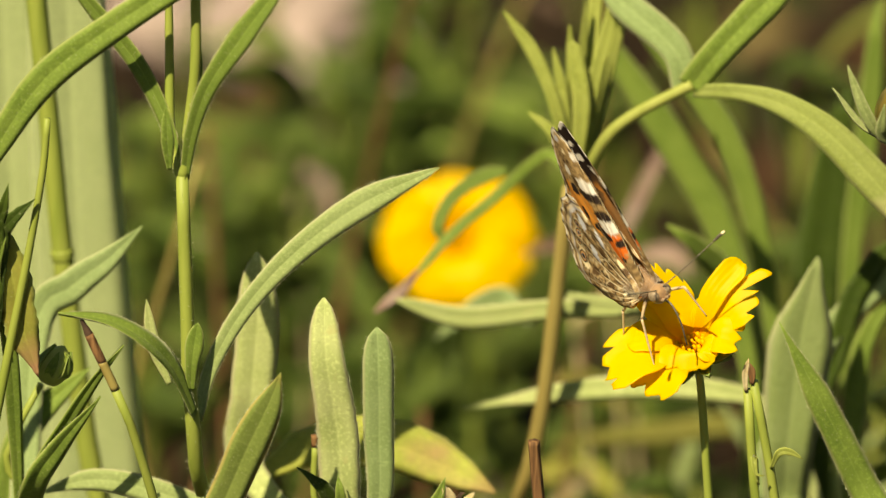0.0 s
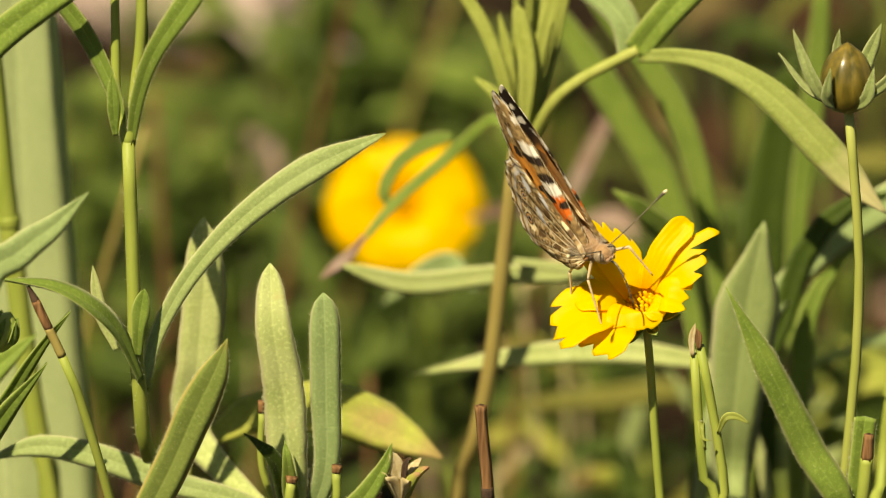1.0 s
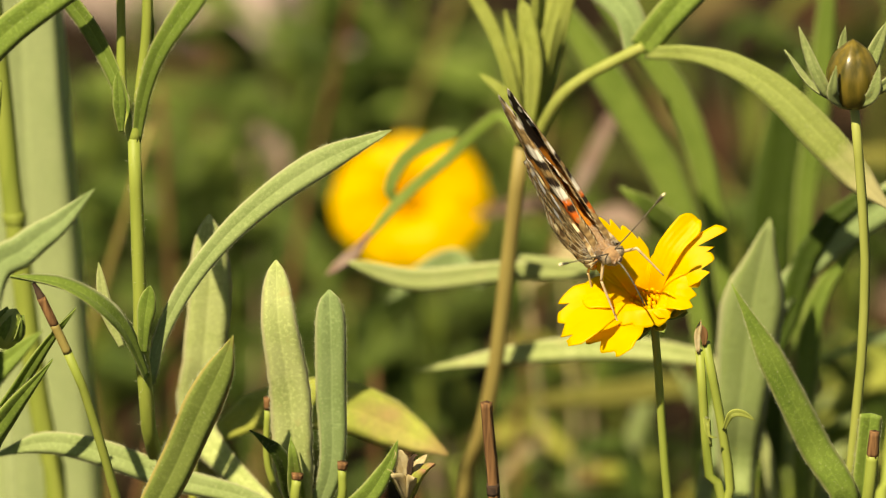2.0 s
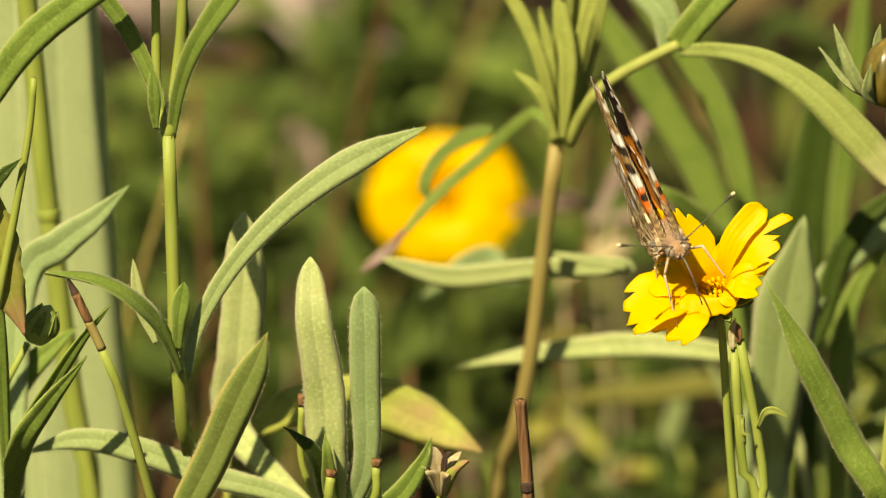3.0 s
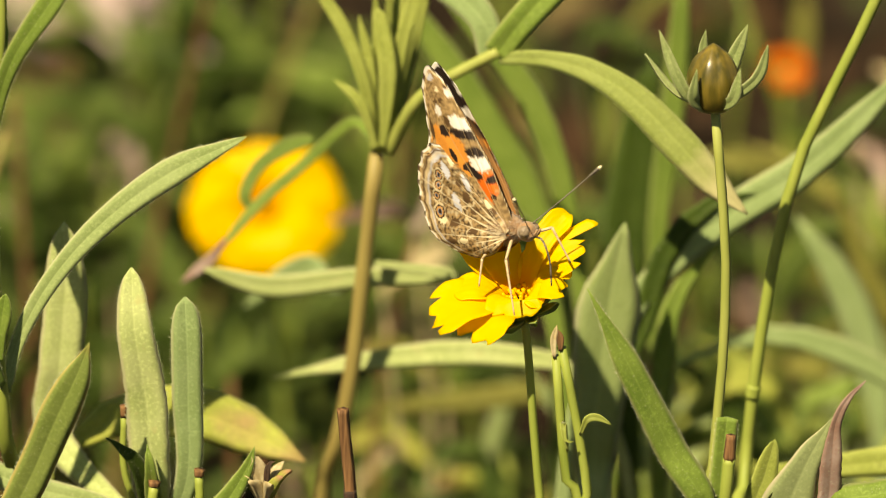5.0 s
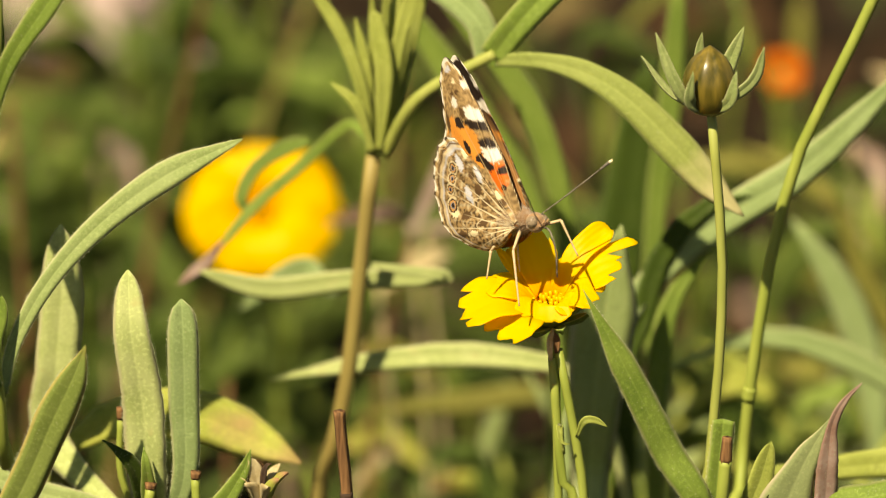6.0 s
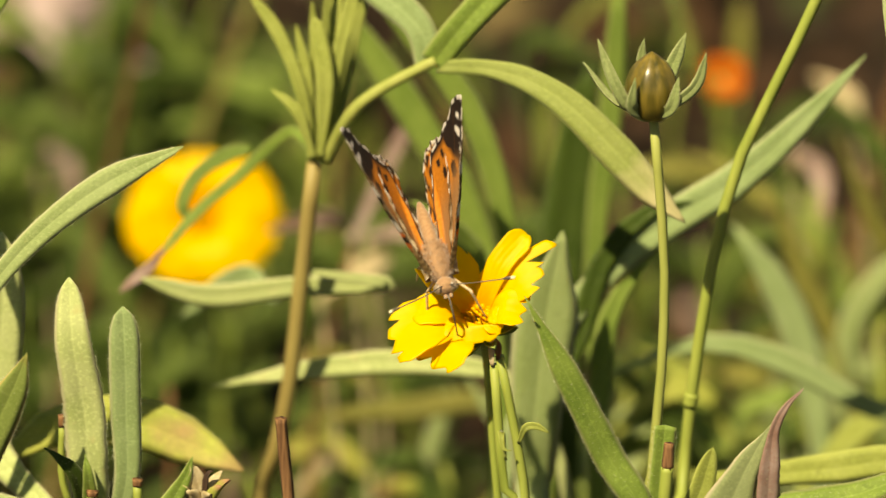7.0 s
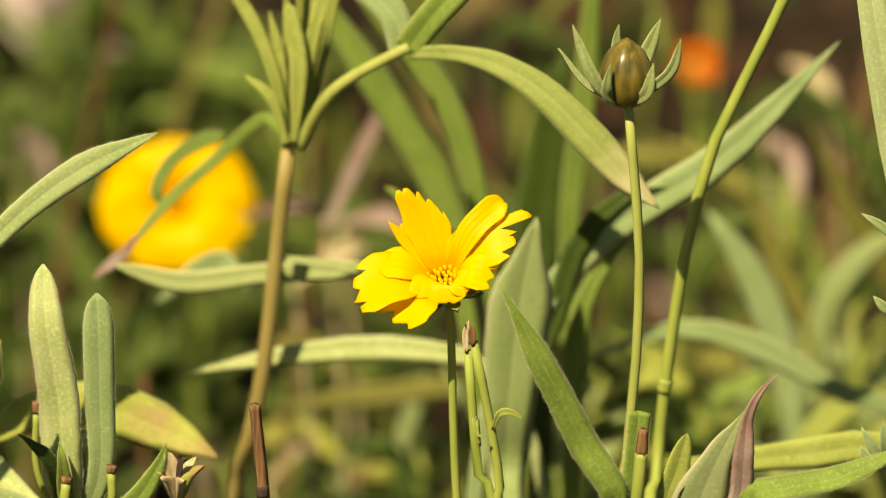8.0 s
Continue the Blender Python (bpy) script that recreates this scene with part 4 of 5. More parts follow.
def flower(name, label, centre, ground_at, axis, petals, stem_pts, group, moving=True, spread=1.0):
    """A yellow composite flower; petals: way from the centre in metres, width, teeth. Returns the thing and its head."""
    ob = thing(name, ground_at, label, "flower", group)
    c = Vector(centre)
    ax = Vector(axis).normalized()
    low = Vector(stem_pts[0])
    part("stem", tube_mesh([ground_at, tuple(low)], 0.0011, 0.0008), STEM, ob)
    upper = part("stem_top", tube_mesh([*stem_pts, tuple(c - ax * 0.004)], 0.0008, 0.0007, ribs=0.06), STEM, ob)
    bm = bmesh.new()
    rings = []
    for i in range(8):
        s = i / 7
        r = 0.0010 + 0.0030 * math.sin(s * math.pi / 2)
        q = ax.orthogonal().normalized()
        q2 = ax.cross(q)
        rings.append([bm.verts.new(c - ax * (0.0046 - 0.0032 * s) + (q * math.cos(a) + q2 * math.sin(a)) * r) for a in (2 * math.pi * j / 16 for j in range(16))])
    for i in range(7):
        for j in range(16):
            bm.faces.new((rings[i][j], rings[i][(j + 1) % 16], rings[i + 1][(j + 1) % 16], rings[i + 1][j]))
    bm.faces.new(rings[0][::-1])
    bm.faces.new(rings[-1])
    top = part("calyx", bm, STEM, ob)
    for i in range(8):
        a = i * 0.785 + 0.2
        d = q * math.cos(a) + q2 * math.sin(a)
        leaf(top, [tuple(c - ax * 0.0042), tuple(c - ax * 0.003 + d * 0.004), tuple(c - ax * 0.0012 + d * 0.0075)], 0.0024, GREEN, name="bract", n=8, face=tuple(ax))
    for i, (way, width, teeth, nr, *shape) in enumerate(petals):
        w = Vector(way)
        depth, pinch, skew = shape or (0.10, 0.34, 0.0)
        lift = ax * (0.0004 if i % 2 else -0.0004)
        mid = c + lift + w * 0.5 + (ax * 0.0022 if w.normalized().dot(ax) < 0.5 else -ax * 0.0008)
        petal = part("petal", petal_mesh(tuple(c + lift + w.normalized() * 0.0016 - ax * 0.0008), tuple(mid), tuple(c + lift + w), width, teeth, nr or tuple(ax), 30 + i, depth=depth, pinch=pinch, skew=skew), PETAL, top)
        flat_rim(petal, 2 * 16 * 24)
    rnd = random.Random(8)
    bm = bmesh.new()
    for i in range(34):
        r = 0.0029 * math.sqrt((i + 0.5) / 34)
        a = i * 2.39996
        d = q * math.cos(a) + q2 * math.sin(a)
        p = c + d * r + ax * (0.0006 - 60 * r * r)
        h = rnd.uniform(0.0004, 0.0014)
        tube_mesh([tuple(p - ax * 0.001), tuple(p + (ax + d * r * 60) .normalized() * h)], 0.00030, 0.00036, n=2, sides=6, bm=bm)
    part("disc", bm, FLORET, top, "tuft of golden florets")
    return ob, top, upper


MAIN_C = (0.04041, 0, 0.2139)
main_flower, main_head, main_stem = flower(
    "coreopsis_flower", "open yellow coreopsis flower with toothed petals", MAIN_C, root((0.04399, 0, 0.14776)), (-0.22, -0.42, 0.88),
    # way, width, teeth, facing, depth of the teeth, narrowness of the foot, slant of the end
    [((-0.0128, 0.0000, 0.0030), 0.0074, 2, (0.05, -0.5, 0.86), 0.12, 0.34, 0.0),
     ((-0.0175, -0.0044, -0.0018), 0.0126, 4, (-0.05, -0.5, 0.86), 0.15, 0.34, 0.0),
     ((-0.0110, -0.0078, -0.0054), 0.0136, 4, (-0.1, -0.5, 0.86), 0.16, 0.34, -0.1),
     ((-0.0012, -0.0064, -0.0036), 0.0100, 3, (0.0, -0.5, 0.86), 0.08, 0.34, 0.1),
     ((0.0056, -0.0056, -0.0010), 0.0056, 2, (-0.1, -0.6, 0.8), 0.14, 0.40, 0.0),
     ((0.0112, -0.0040, 0.0002), 0.0080, 3, (-0.3, -0.5, 0.8), 0.16, 0.40, 0.0),
     ((0.0176, 0.0010, 0.0092), 0.0086, 4, (-0.42, -0.72, 0.55), 0.17, 0.36, 0.2),
     ((0.0112, 0.0040, 0.0132), 0.0047, 1, (-0.3, -0.93, 0.25), 0.0, 0.45, 0.0),
     ((0.0042, 0.0040, 0.0082), 0.0022, 1, (-0.2, -0.93, 0.25), 0.0, 0.50, 0.0),
     ((-0.0046, 0.0040, 0.0160), 0.0086, 5, (0.1, -0.93, 0.35), 0.15, 0.46, 0.50),
     ((-0.0102, 0.0030, 0.0122), 0.0036, 2, (0.2, -0.85, 0.45), 0.16, 0.42, 0.1)],
    [(0.04398, 0, 0.15767), (0.04275, 0, 0.17192), (0.04213, 0, 0.18716), (0.04172, 0, 0.20336)], "yellow flowers")

BACK_C = (-0.00810, 0.26, 0.13500)
petals = []
for i in range(18):
    a = i * 2 * math.pi / 18 + 0.2
    lift = 0.0006 * (i % 2)
    petals.append(((0.0176 * math.cos(a), 0.0064 * math.sin(a) - lift, 0.0138 * math.sin(a)), 0.0105, 3, (0.0, -0.97, 0.24), 0.06, 0.62, 0.0))
flower("coreopsis_flower", "yellow coreopsis flower behind, seen face on", BACK_C, root((-0.00341, 0.3, 0.04561)), (0.0, -0.9, 0.42), petals,
       [(-0.00339, 0.29, 0.04963), (-0.00526, 0.285, 0.09077), (-0.00705, 0.270, 0.12018)], "yellow flowers")


def orange_flower():
    c = Vector((0.10325, 0.3, 0.1521))
    ob = thing("orange_flower", root(c, 0, 0.02), "small orange flower far behind the bud", "flower")
    stem(ob, [root(c, 0, 0.02), tuple(c)], 0.0012, 0.0010)
    for i in range(8):
        a = i * 0.785
        part("petal", petal_mesh(tuple(c), tuple(c + Vector((math.cos(a) * 0.003, -0.001, math.sin(a) * 0.003))), tuple(c + Vector((math.cos(a) * 0.006, -0.001, math.sin(a) * 0.006))), 0.0042, 2, (0, -1, 0.2), i), ORANGE, ob)


orange_flower()


# ---- undergrowth further back ----
def undergrowth():
    rnd = random.Random(21)
    spots = (
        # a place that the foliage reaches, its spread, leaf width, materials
        ((-0.03089, 0.42, 0.12902), 0.014, 10, SHADY), ((-0.01821, 0.44, 0.11971), 0.016, 11, DEEP_SHADED), ((-0.02422, 0.4, 0.11681), 0.010, 8, DEEP_SHADED), ((-0.0077, 0.42, 0.11413), 0.012, 9, DEEP_SHADED),
        ((-0.05006, 0.36, 0.11183), 0.010, 7, DEEP_SHADED), ((-0.06202, 0.34, 0.10433), 0.008, 7, SHADY), ((-0.0401, 0.36, 0.0972), 0.008, 8, DEEP_SHADED), ((-0.07929, 0.4, 0.10722), 0.012, 7, DEEP_SHADED),
        ((-0.01446, 0.3, 0.09289), 0.010, 7, DEEP_SHADED), ((-0.00471, 0.3, 0.09812), 0.008, 6, SHADY), ((-0.00225, 0.3, 0.09546), 0.010, 7, DEEP_SHADED), ((0.02996, 0.28, 0.07133), 0.012, 7, SHADY),
        ((0.0774, 0.26, 0.07578), 0.010, 7, SHADY), ((0.12429, 0.34, 0.09584), 0.014, 8, DEEP_SHADED), ((0.13886, 0.32, 0.09367), 0.012, 7, GREEN), ((0.12892, 0.26, 0.09165), 0.012, 6, LIME),
        ((0.11031, 0.3, 0.08058), 0.012, 6, LIME), ((0.14398, 0.28, 0.09024), 0.010, 7, SOFT), ((0.06646, 0.36, 0.14127), 0.012, 8, LIME), ((0.08932, 0.34, 0.0924), 0.010, 7, DEEP_SHADED), ((0.08896, 0.2, 0.10039), 0.012, 7, LIME), ((0.10449, 0.19, 0.0991), 0.012, 7, SOFT), ((0.12598, 0.2, 0.10847), 0.012, 7, SOFT), ((0.06927, 0.2, 0.09699), 0.010, 7, SOFT), ((0.1136, 0.22, 0.10971), 0.012, 6, SOFT), ((0.04146, 0.2, 0.09497), 0.010, 6, SOFT), ((-0.02364, 0.45, 0.10146), 0.014, 11, DEEP_SHADED))
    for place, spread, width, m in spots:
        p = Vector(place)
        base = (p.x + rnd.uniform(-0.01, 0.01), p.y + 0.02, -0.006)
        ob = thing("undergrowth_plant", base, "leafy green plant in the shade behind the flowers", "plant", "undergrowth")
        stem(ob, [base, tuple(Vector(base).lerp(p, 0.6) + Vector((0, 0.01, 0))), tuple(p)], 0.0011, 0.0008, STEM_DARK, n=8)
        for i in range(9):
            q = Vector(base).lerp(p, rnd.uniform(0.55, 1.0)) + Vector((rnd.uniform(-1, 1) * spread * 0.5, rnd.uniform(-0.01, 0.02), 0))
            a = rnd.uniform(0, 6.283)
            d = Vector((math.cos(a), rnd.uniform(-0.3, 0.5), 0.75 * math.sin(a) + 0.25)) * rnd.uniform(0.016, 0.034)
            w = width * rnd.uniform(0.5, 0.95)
            # every third leaf takes a green with shade painted into it
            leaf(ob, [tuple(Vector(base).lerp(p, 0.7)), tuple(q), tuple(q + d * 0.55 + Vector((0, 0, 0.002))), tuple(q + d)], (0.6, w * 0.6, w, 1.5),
                 m if i % 3 else (DEEP_SHADED if m is not DEEP_SHADED else SHADY), turn=rnd.uniform(-50, 50), n=14)


def low_growth():
    """Leafy shoots that fill the bed behind the flowers, patch by patch."""
    rnd = random.Random(58)
    patches = (
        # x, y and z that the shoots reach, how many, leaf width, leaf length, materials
        # the dark greens among these have the bed's shade in their colour
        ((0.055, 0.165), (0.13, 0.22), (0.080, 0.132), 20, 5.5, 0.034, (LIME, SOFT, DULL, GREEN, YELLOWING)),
        ((-0.030, 0.060), (0.14, 0.28), (0.055, 0.105), 9, 5.5, 0.030, (DULL, DEEP_SHADED, SPENT, DEEP_SHADED, SHADY)),
        ((-0.065, 0.030), (0.34, 0.48), (0.075, 0.135), 15, 8.5, 0.040, (SHADY, GREEN, DEEP_SHADED, SHADY)),
        ((0.070, 0.170), (0.24, 0.42), (0.090, 0.150), 10, 5.5, 0.036, (DEEP_SHADED, DULL, SHADY, DEEP_SHADED)),
        ((-0.095, -0.020), (0.28, 0.42), (0.045, 0.100), 7, 6.5, 0.030, (DEEP_SHADED, SHADY, DEEP_SHADED)),
    )
    for xs, ys, zs, count, width, length, kinds in patches:
        for k in range(count):
            x = xs[0] + (xs[1] - xs[0]) * (k + rnd.random()) / count
            p = Vector((x, rnd.uniform(*ys), rnd.uniform(*zs)))
            base = (p.x + rnd.uniform(-0.015, 0.015), p.y + 0.01, -0.006)
            ob = thing("low_shoot", base, "leafy green shoot growing low behind the flowers", "plant", "low shoots in the bed")
            stem(ob, [base, tuple(Vector(base).lerp(p, 0.6) + Vector((rnd.uniform(-0.006, 0.006), 0, 0))), tuple(p)], 0.0010, 0.0006, STEM if k % 2 else STEM_DARK, n=8)
            for i in range(7):
                q = Vector(base).lerp(p, 0.45 + 0.55 * (i + rnd.random()) / 7)
                a = rnd.uniform(-0.5, 3.6)
                d = Vector((math.cos(a), rnd.uniform(-0.5, 0.5), 0.75 * math.sin(a) + 0.1)).normalized() * length * rnd.uniform(0.55, 1.1)
                w = width * rnd.uniform(0.6, 1.1)
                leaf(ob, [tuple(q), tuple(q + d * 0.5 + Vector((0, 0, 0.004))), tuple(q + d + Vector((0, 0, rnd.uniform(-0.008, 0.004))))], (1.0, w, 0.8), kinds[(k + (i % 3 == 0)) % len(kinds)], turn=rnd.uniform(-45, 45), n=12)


def dry_leaves():
    """Curled dead leaves and a bleached stalk caught among the stems."""
    rnd = random.Random(91)
    for x, y, z, l, m in ((0.022, 0.21, 0.150, 0.020, DRIED), (0.016, 0.22, 0.132, 0.018, STRAW), (0.026, 0.24, 0.138, 0.016, DRIED), (-0.004, 0.24, 0.092, 0.022, DRIED), (0.010, 0.22, 0.088, 0.018, STRAW),
                          (0.118, 0.30, 0.136, 0.022, DRIED), (0.134, 0.32, 0.128, 0.020, STRAW), (-0.046, 0.36, 0.118, 0.020, DRIED)):
        ob = thing("dry_leaf", (x, y, -0.004), "curled dead brown leaf on a thin stalk", "leaf", "dead leaves")
        stem(ob, [(x, y, -0.004), (x + 0.004, y, z * 0.6), (x, y, z)], 0.0006, 0.0004, STRAW, n=8)
        d = Vector((rnd.uniform(-0.6, 0.6), rnd.uniform(-0.4, 0.4), rnd.uniform(-1, 0.6))).normalized() * l
        leaf(ob, [(x, y, z), tuple(Vector((x, y, z)) + d * 0.5 + Vector((0.003, 0, 0.003))), tuple(Vector((x, y, z)) + d)], (1.2, 4.5, 1.5), m, name="blade", n=12, ripple=0.08, fold=0.4, turn=rnd.uniform(-30, 30))
    ob = thing("dry_leaf", (0.010, 0.21, -0.004), "long bleached dead leaf leaning among the stems", "leaf", "dead leaves")
    stem(ob, [(0.010, 0.21, -0.004), (0.014, 0.21, 0.10), (0.022, 0.20, 0.150)], 0.0007, 0.0005, BROWN, n=10)
    leaf(ob, [(0.022, 0.20, 0.150), (0.029, 0.20, 0.166), (0.036, 0.20, 0.181)], (1.5, 3.4, 1.5), DRIED, name="blade", n=12, fold=0.3, turn=-10)


def chip_mesh(rnd, size):
    bm = bmesh.new()
    bmesh.ops.create_cube(bm, size=1.0)
    for v in bm.verts:
        v.co = Vector((v.co.x * size * rnd.uniform(0.8, 1.2), v.co.y * size * 0.35 * rnd.uniform(0.6, 1.3), v.co.z * size * 0.16 * rnd.uniform(0.5, 1.5)))
    bmesh.ops.bevel(bm, geom=bm.edges[:], offset=size * 0.03, segments=1, affect='EDGES')
    me = bpy.data.meshes.new("mulch_chip")
    bm.to_mesh(me)
    bm.free()
    return me


def stones():
    """Pale clods far back on the soil."""
    rnd = random.Random(12)
    for place, size, squash in (((-0.056, 0.79, 0.0), 0.036, 0.34), ((-0.034, 0.755, 0.0), 0.019, 0.45), ((-0.084, 0.80, 0.0), 0.024, 0.45)):
        p = Vector(place)
        bm = bmesh.new()
        bmesh.ops.create_icosphere(bm, subdivisions=3, radius=size)
        off = Vector((rnd.uniform(0, 50), 0, 0))
        for v in bm.verts:
            v.co *= 1 + 0.28 * noise.noise(v.co / size * 1.3 + off)
            v.co.z *= squash
            v.co += Vector((p.x, p.y, size * squash * 0.6))
        tagged(part("stone", bm, STONE, None), "pale pinkish clod lying on the soil", "stone", "pale clods")


def dry_stalks():
    """Dry straws and thin stalks standing among the undergrowth."""
    rnd = random.Random(33)
    for k in range(34):
        y = rnd.uniform(0.16, 0.6)
        x = rnd.uniform(-0.10 - 0.03 * y, 0.17)
        h = rnd.uniform(0.06, 0.22)
        dx = rnd.uniform(-0.07, 0.07)
        ob = thing("dry_stalk", (x, y, -0.004), "thin dry stalk in the undergrowth", "stalk", "dry stalks")
        stem(ob, [(x, y, -0.004), (x + dx * 0.4, y, h * 0.5), (x + dx, y + rnd.uniform(-0.02, 0.02), h)], rnd.uniform(0.0008, 0.0018), 0.0006, (STEM_DARK, BROWN, STEM_OLIVE, STEM_DARK)[k % 4], n=10)


def mulch():
    """Bark chips and clods strewn over the soil, as one sheet of loose stuff."""
    rnd = random.Random(4)
    bm = bmesh.new()
    for k in range(1500):
        size = rnd.uniform(0.010, 0.034)
        me = chip_mesh(rnd, size)
        m = pose(rnd.uniform(-0.55, 0.6), rnd.uniform(-0.3, 1.5), rnd.uniform(0.0, 0.008), rnd.uniform(-25, 25), rnd.uniform(-25, 25), rnd.uniform(0, 360))
        me.transform(m)
        bm.from_mesh(me)
        bpy.data.meshes.remove(me)
    tagged(part("mulch", bm, MULCH, None, smooth=False), "brown and grey bark chips on the soil", "mulch", kind="stuff")


def leaf_litter():
    """Fallen dry leaves and small weeds strewn behind the flowers."""
    rnd = random.Random(77)
    whole = bmesh.new()
    whole.loops.layers.uv.new("UVMap")
    for k in range(620):
        x, y = rnd.uniform(-0.22, 0.30), rnd.uniform(0.12, 1.1)
        z = rnd.uniform(0.003, 0.05 if k % 3 else 0.02)
        a, l = rnd.uniform(0, 6.283), rnd.uniform(0.010, 0.028)
        d = Vector((math.cos(a), math.sin(a), rnd.uniform(-0.3, 0.9))) * l
        p = Vector((x, y, z))
        bm, _ = blade_mesh([tuple(p - d * 0.5), tuple(p + Vector((0, 0, rnd.uniform(-0.2, 0.4) * l))), tuple(p + d * 0.5)], rnd.uniform(0.004, 0.010), "broad", turn=rnd.uniform(-60, 60), n=7, seed=k)
        me = bpy.data.meshes.new("litter")
        bm.to_mesh(me)
        bm.free()
        whole.from_mesh(me)
        bpy.data.meshes.remove(me)
    tagged(part("leaf_litter", whole, LITTER, None), "fallen dry leaves and small weeds on the soil", "litter", kind="stuff")


undergrowth()
low_growth()
dry_leaves()
leaf_litter()
stones()
dry_stalks()
mulch()

# ---- butterfly ----
def fur_material(name, base, shade, scale=1800.0):
    m, nt, b = mat(name)
    n = noise_of(nt, scale, 4.0)
    col = rgb(nt, base, shade, ramp(nt, n, 0.35, 0.7))
    nt.links.new(col, b.inputs["Base Color"])
    b.inputs["Roughness"].default_value = 0.75
    b.inputs["Sheen Weight"].default_value = 0.4
    bump(nt, b, n, 0.8, 0.0003)
    return m


def wing_material():
    m, nt, b = mat("wing_scales")
    at = nt.nodes.new("ShaderNodeVertexColor")
    at.layer_name = "paint"
    n = noise_of(nt, 2600.0, 3.0)
    col = rgb(nt, at.outputs[0], (0.03, 0.02, 0.012), ramp(nt, n, 0.62, 1.1))
    nt.links.new(col, b.inputs["Base Color"])
    b.inputs["Roughness"].default_value = 0.65
    b.inputs["Specular IOR Level"].default_value = 0.2
    bump(nt, b, n, 0.4, 0.0001)
    thin(nt, b, col, 0.12)
    return m


FUR = fur_material("body_fur", (0.29, 0.165, 0.078), (0.38, 0.225, 0.105))
FUR_PALE = fur_material("belly_fur", (0.60, 0.47, 0.28), (0.72, 0.62, 0.44))
EYE = plain_material("butterfly_eye", (0.12, 0.085, 0.055), (0.36, 0.28, 0.19), 2600, rough=0.3)
LEG = plain_material("butterfly_leg", (0.62, 0.48, 0.30), (0.50, 0.36, 0.20), 1500, rough=0.6)
FEELER = plain_material("antenna_dark", (0.03, 0.022, 0.016), (0.26, 0.23, 0.18), 2500, rough=0.5)
CREAM = plain_material("antenna_tip", (0.85, 0.78, 0.55), (0.8, 0.7, 0.4), 1500)
WING = wing_material()

# outlines in millimetres with the wings shut: x forward, z up, from the hinge round the front edge to the rear edge
FORE = ((0.3, 1.0), (-1.2, 5.5), (-4.3, 12.5), (-8.6, 19.5), (-13.0, 26.0), (-16.4, 29.2), (-18.6, 29.0), (-19.6, 26.6), (-19.4, 22.5), (-19.2, 18.0), (-19.8, 13.5), (-20.0, 9.5), (-15.0, 5.5), (-7.5, 1.8), (-1.0, 0.0))
HIND = ((0.0, 1.2), (-5.0, 6.4), (-11.0, 12.2), (-16.0, 15.2), (-19.6, 14.6), (-21.8, 11.5), (-22.6, 8.0), (-22.3, 4.4), (-20.8, 1.2), (-18.8, -1.4), (-14.5, -3.6), (-9.0, -4.8), (-4.0, -3.6), (-0.8, -0.8))

BLACK, WHITE, OCHRE, RED = (0.022, 0.013, 0.010), (0.74, 0.69, 0.62), (0.70, 0.27, 0.05), (0.72, 0.14, 0.018)
TAN, UMBER, CREAMY, LILAC = (0.40, 0.265, 0.12), (0.10, 0.055, 0.024), (0.72, 0.60, 0.38), (0.50, 0.50, 0.54)
# marks: x, z, half length, half width, lean in degrees, hardness, colour
FORE_UNDER = (
    (-14.6, 15.8, 3.6, 2.3, 150, 5, OCHRE), (-11.6, 14.8, 4.0, 2.2, 130, 5, OCHRE), (-9.6, 12.6, 2.6, 1.5, 125, 5, OCHRE), (-4.6, 9.0, 3.4, 1.7, 115, 5, RED),
    (-10.0, 19.5, 3.0, 1.15, 168, 8, WHITE), (-9.4, 17.6, 3.6, 0.85, 172, 8, BLACK), (-14.2, 17.8, 1.3, 1.0, 150, 7, BLACK), (-17.6, 17.6, 0.5, 2.0, 10, 6, UMBER),
    (-6.7, 14.3, 2.3, 0.95, 165, 8, BLACK), (-6.2, 12.5, 2.1, 1.25, 160, 8, WHITE), (-7.4, 10.9, 2.3, 0.75, 150, 8, BLACK), (-9.0, 12.0, 0.8, 1.0, 130, 7, BLACK),
    (-3.8, 9.8, 0.70, 0.95, 90, 8, BLACK), (-3.2, 6.8, 0.60, 0.75, 90, 8, BLACK), (-12.2, 13.6, 1.3, 0.6, 130, 6, BLACK),
    (-15.3, 21.4, 0.95, 0.85, 90, 7, WHITE), (-12.9, 25.0, 1.2, 0.8, 140, 7, WHITE), (-13.6, 25.9, 0.5, 0.5, 90, 6, UMBER), (-17.4, 27.5, 1.0, 0.8, 140, 4, LILAC),
    (-14.6, 23.4, 0.5, 0.6, 90, 6, UMBER), (-15.4, 25.2, 0.5, 0.45, 90, 6, CREAMY), (-16.0, 23.0, 0.4, 0.5, 90, 6, UMBER), (-13.2, 19.6, 1.2, 0.7, 120, 5, UMBER))
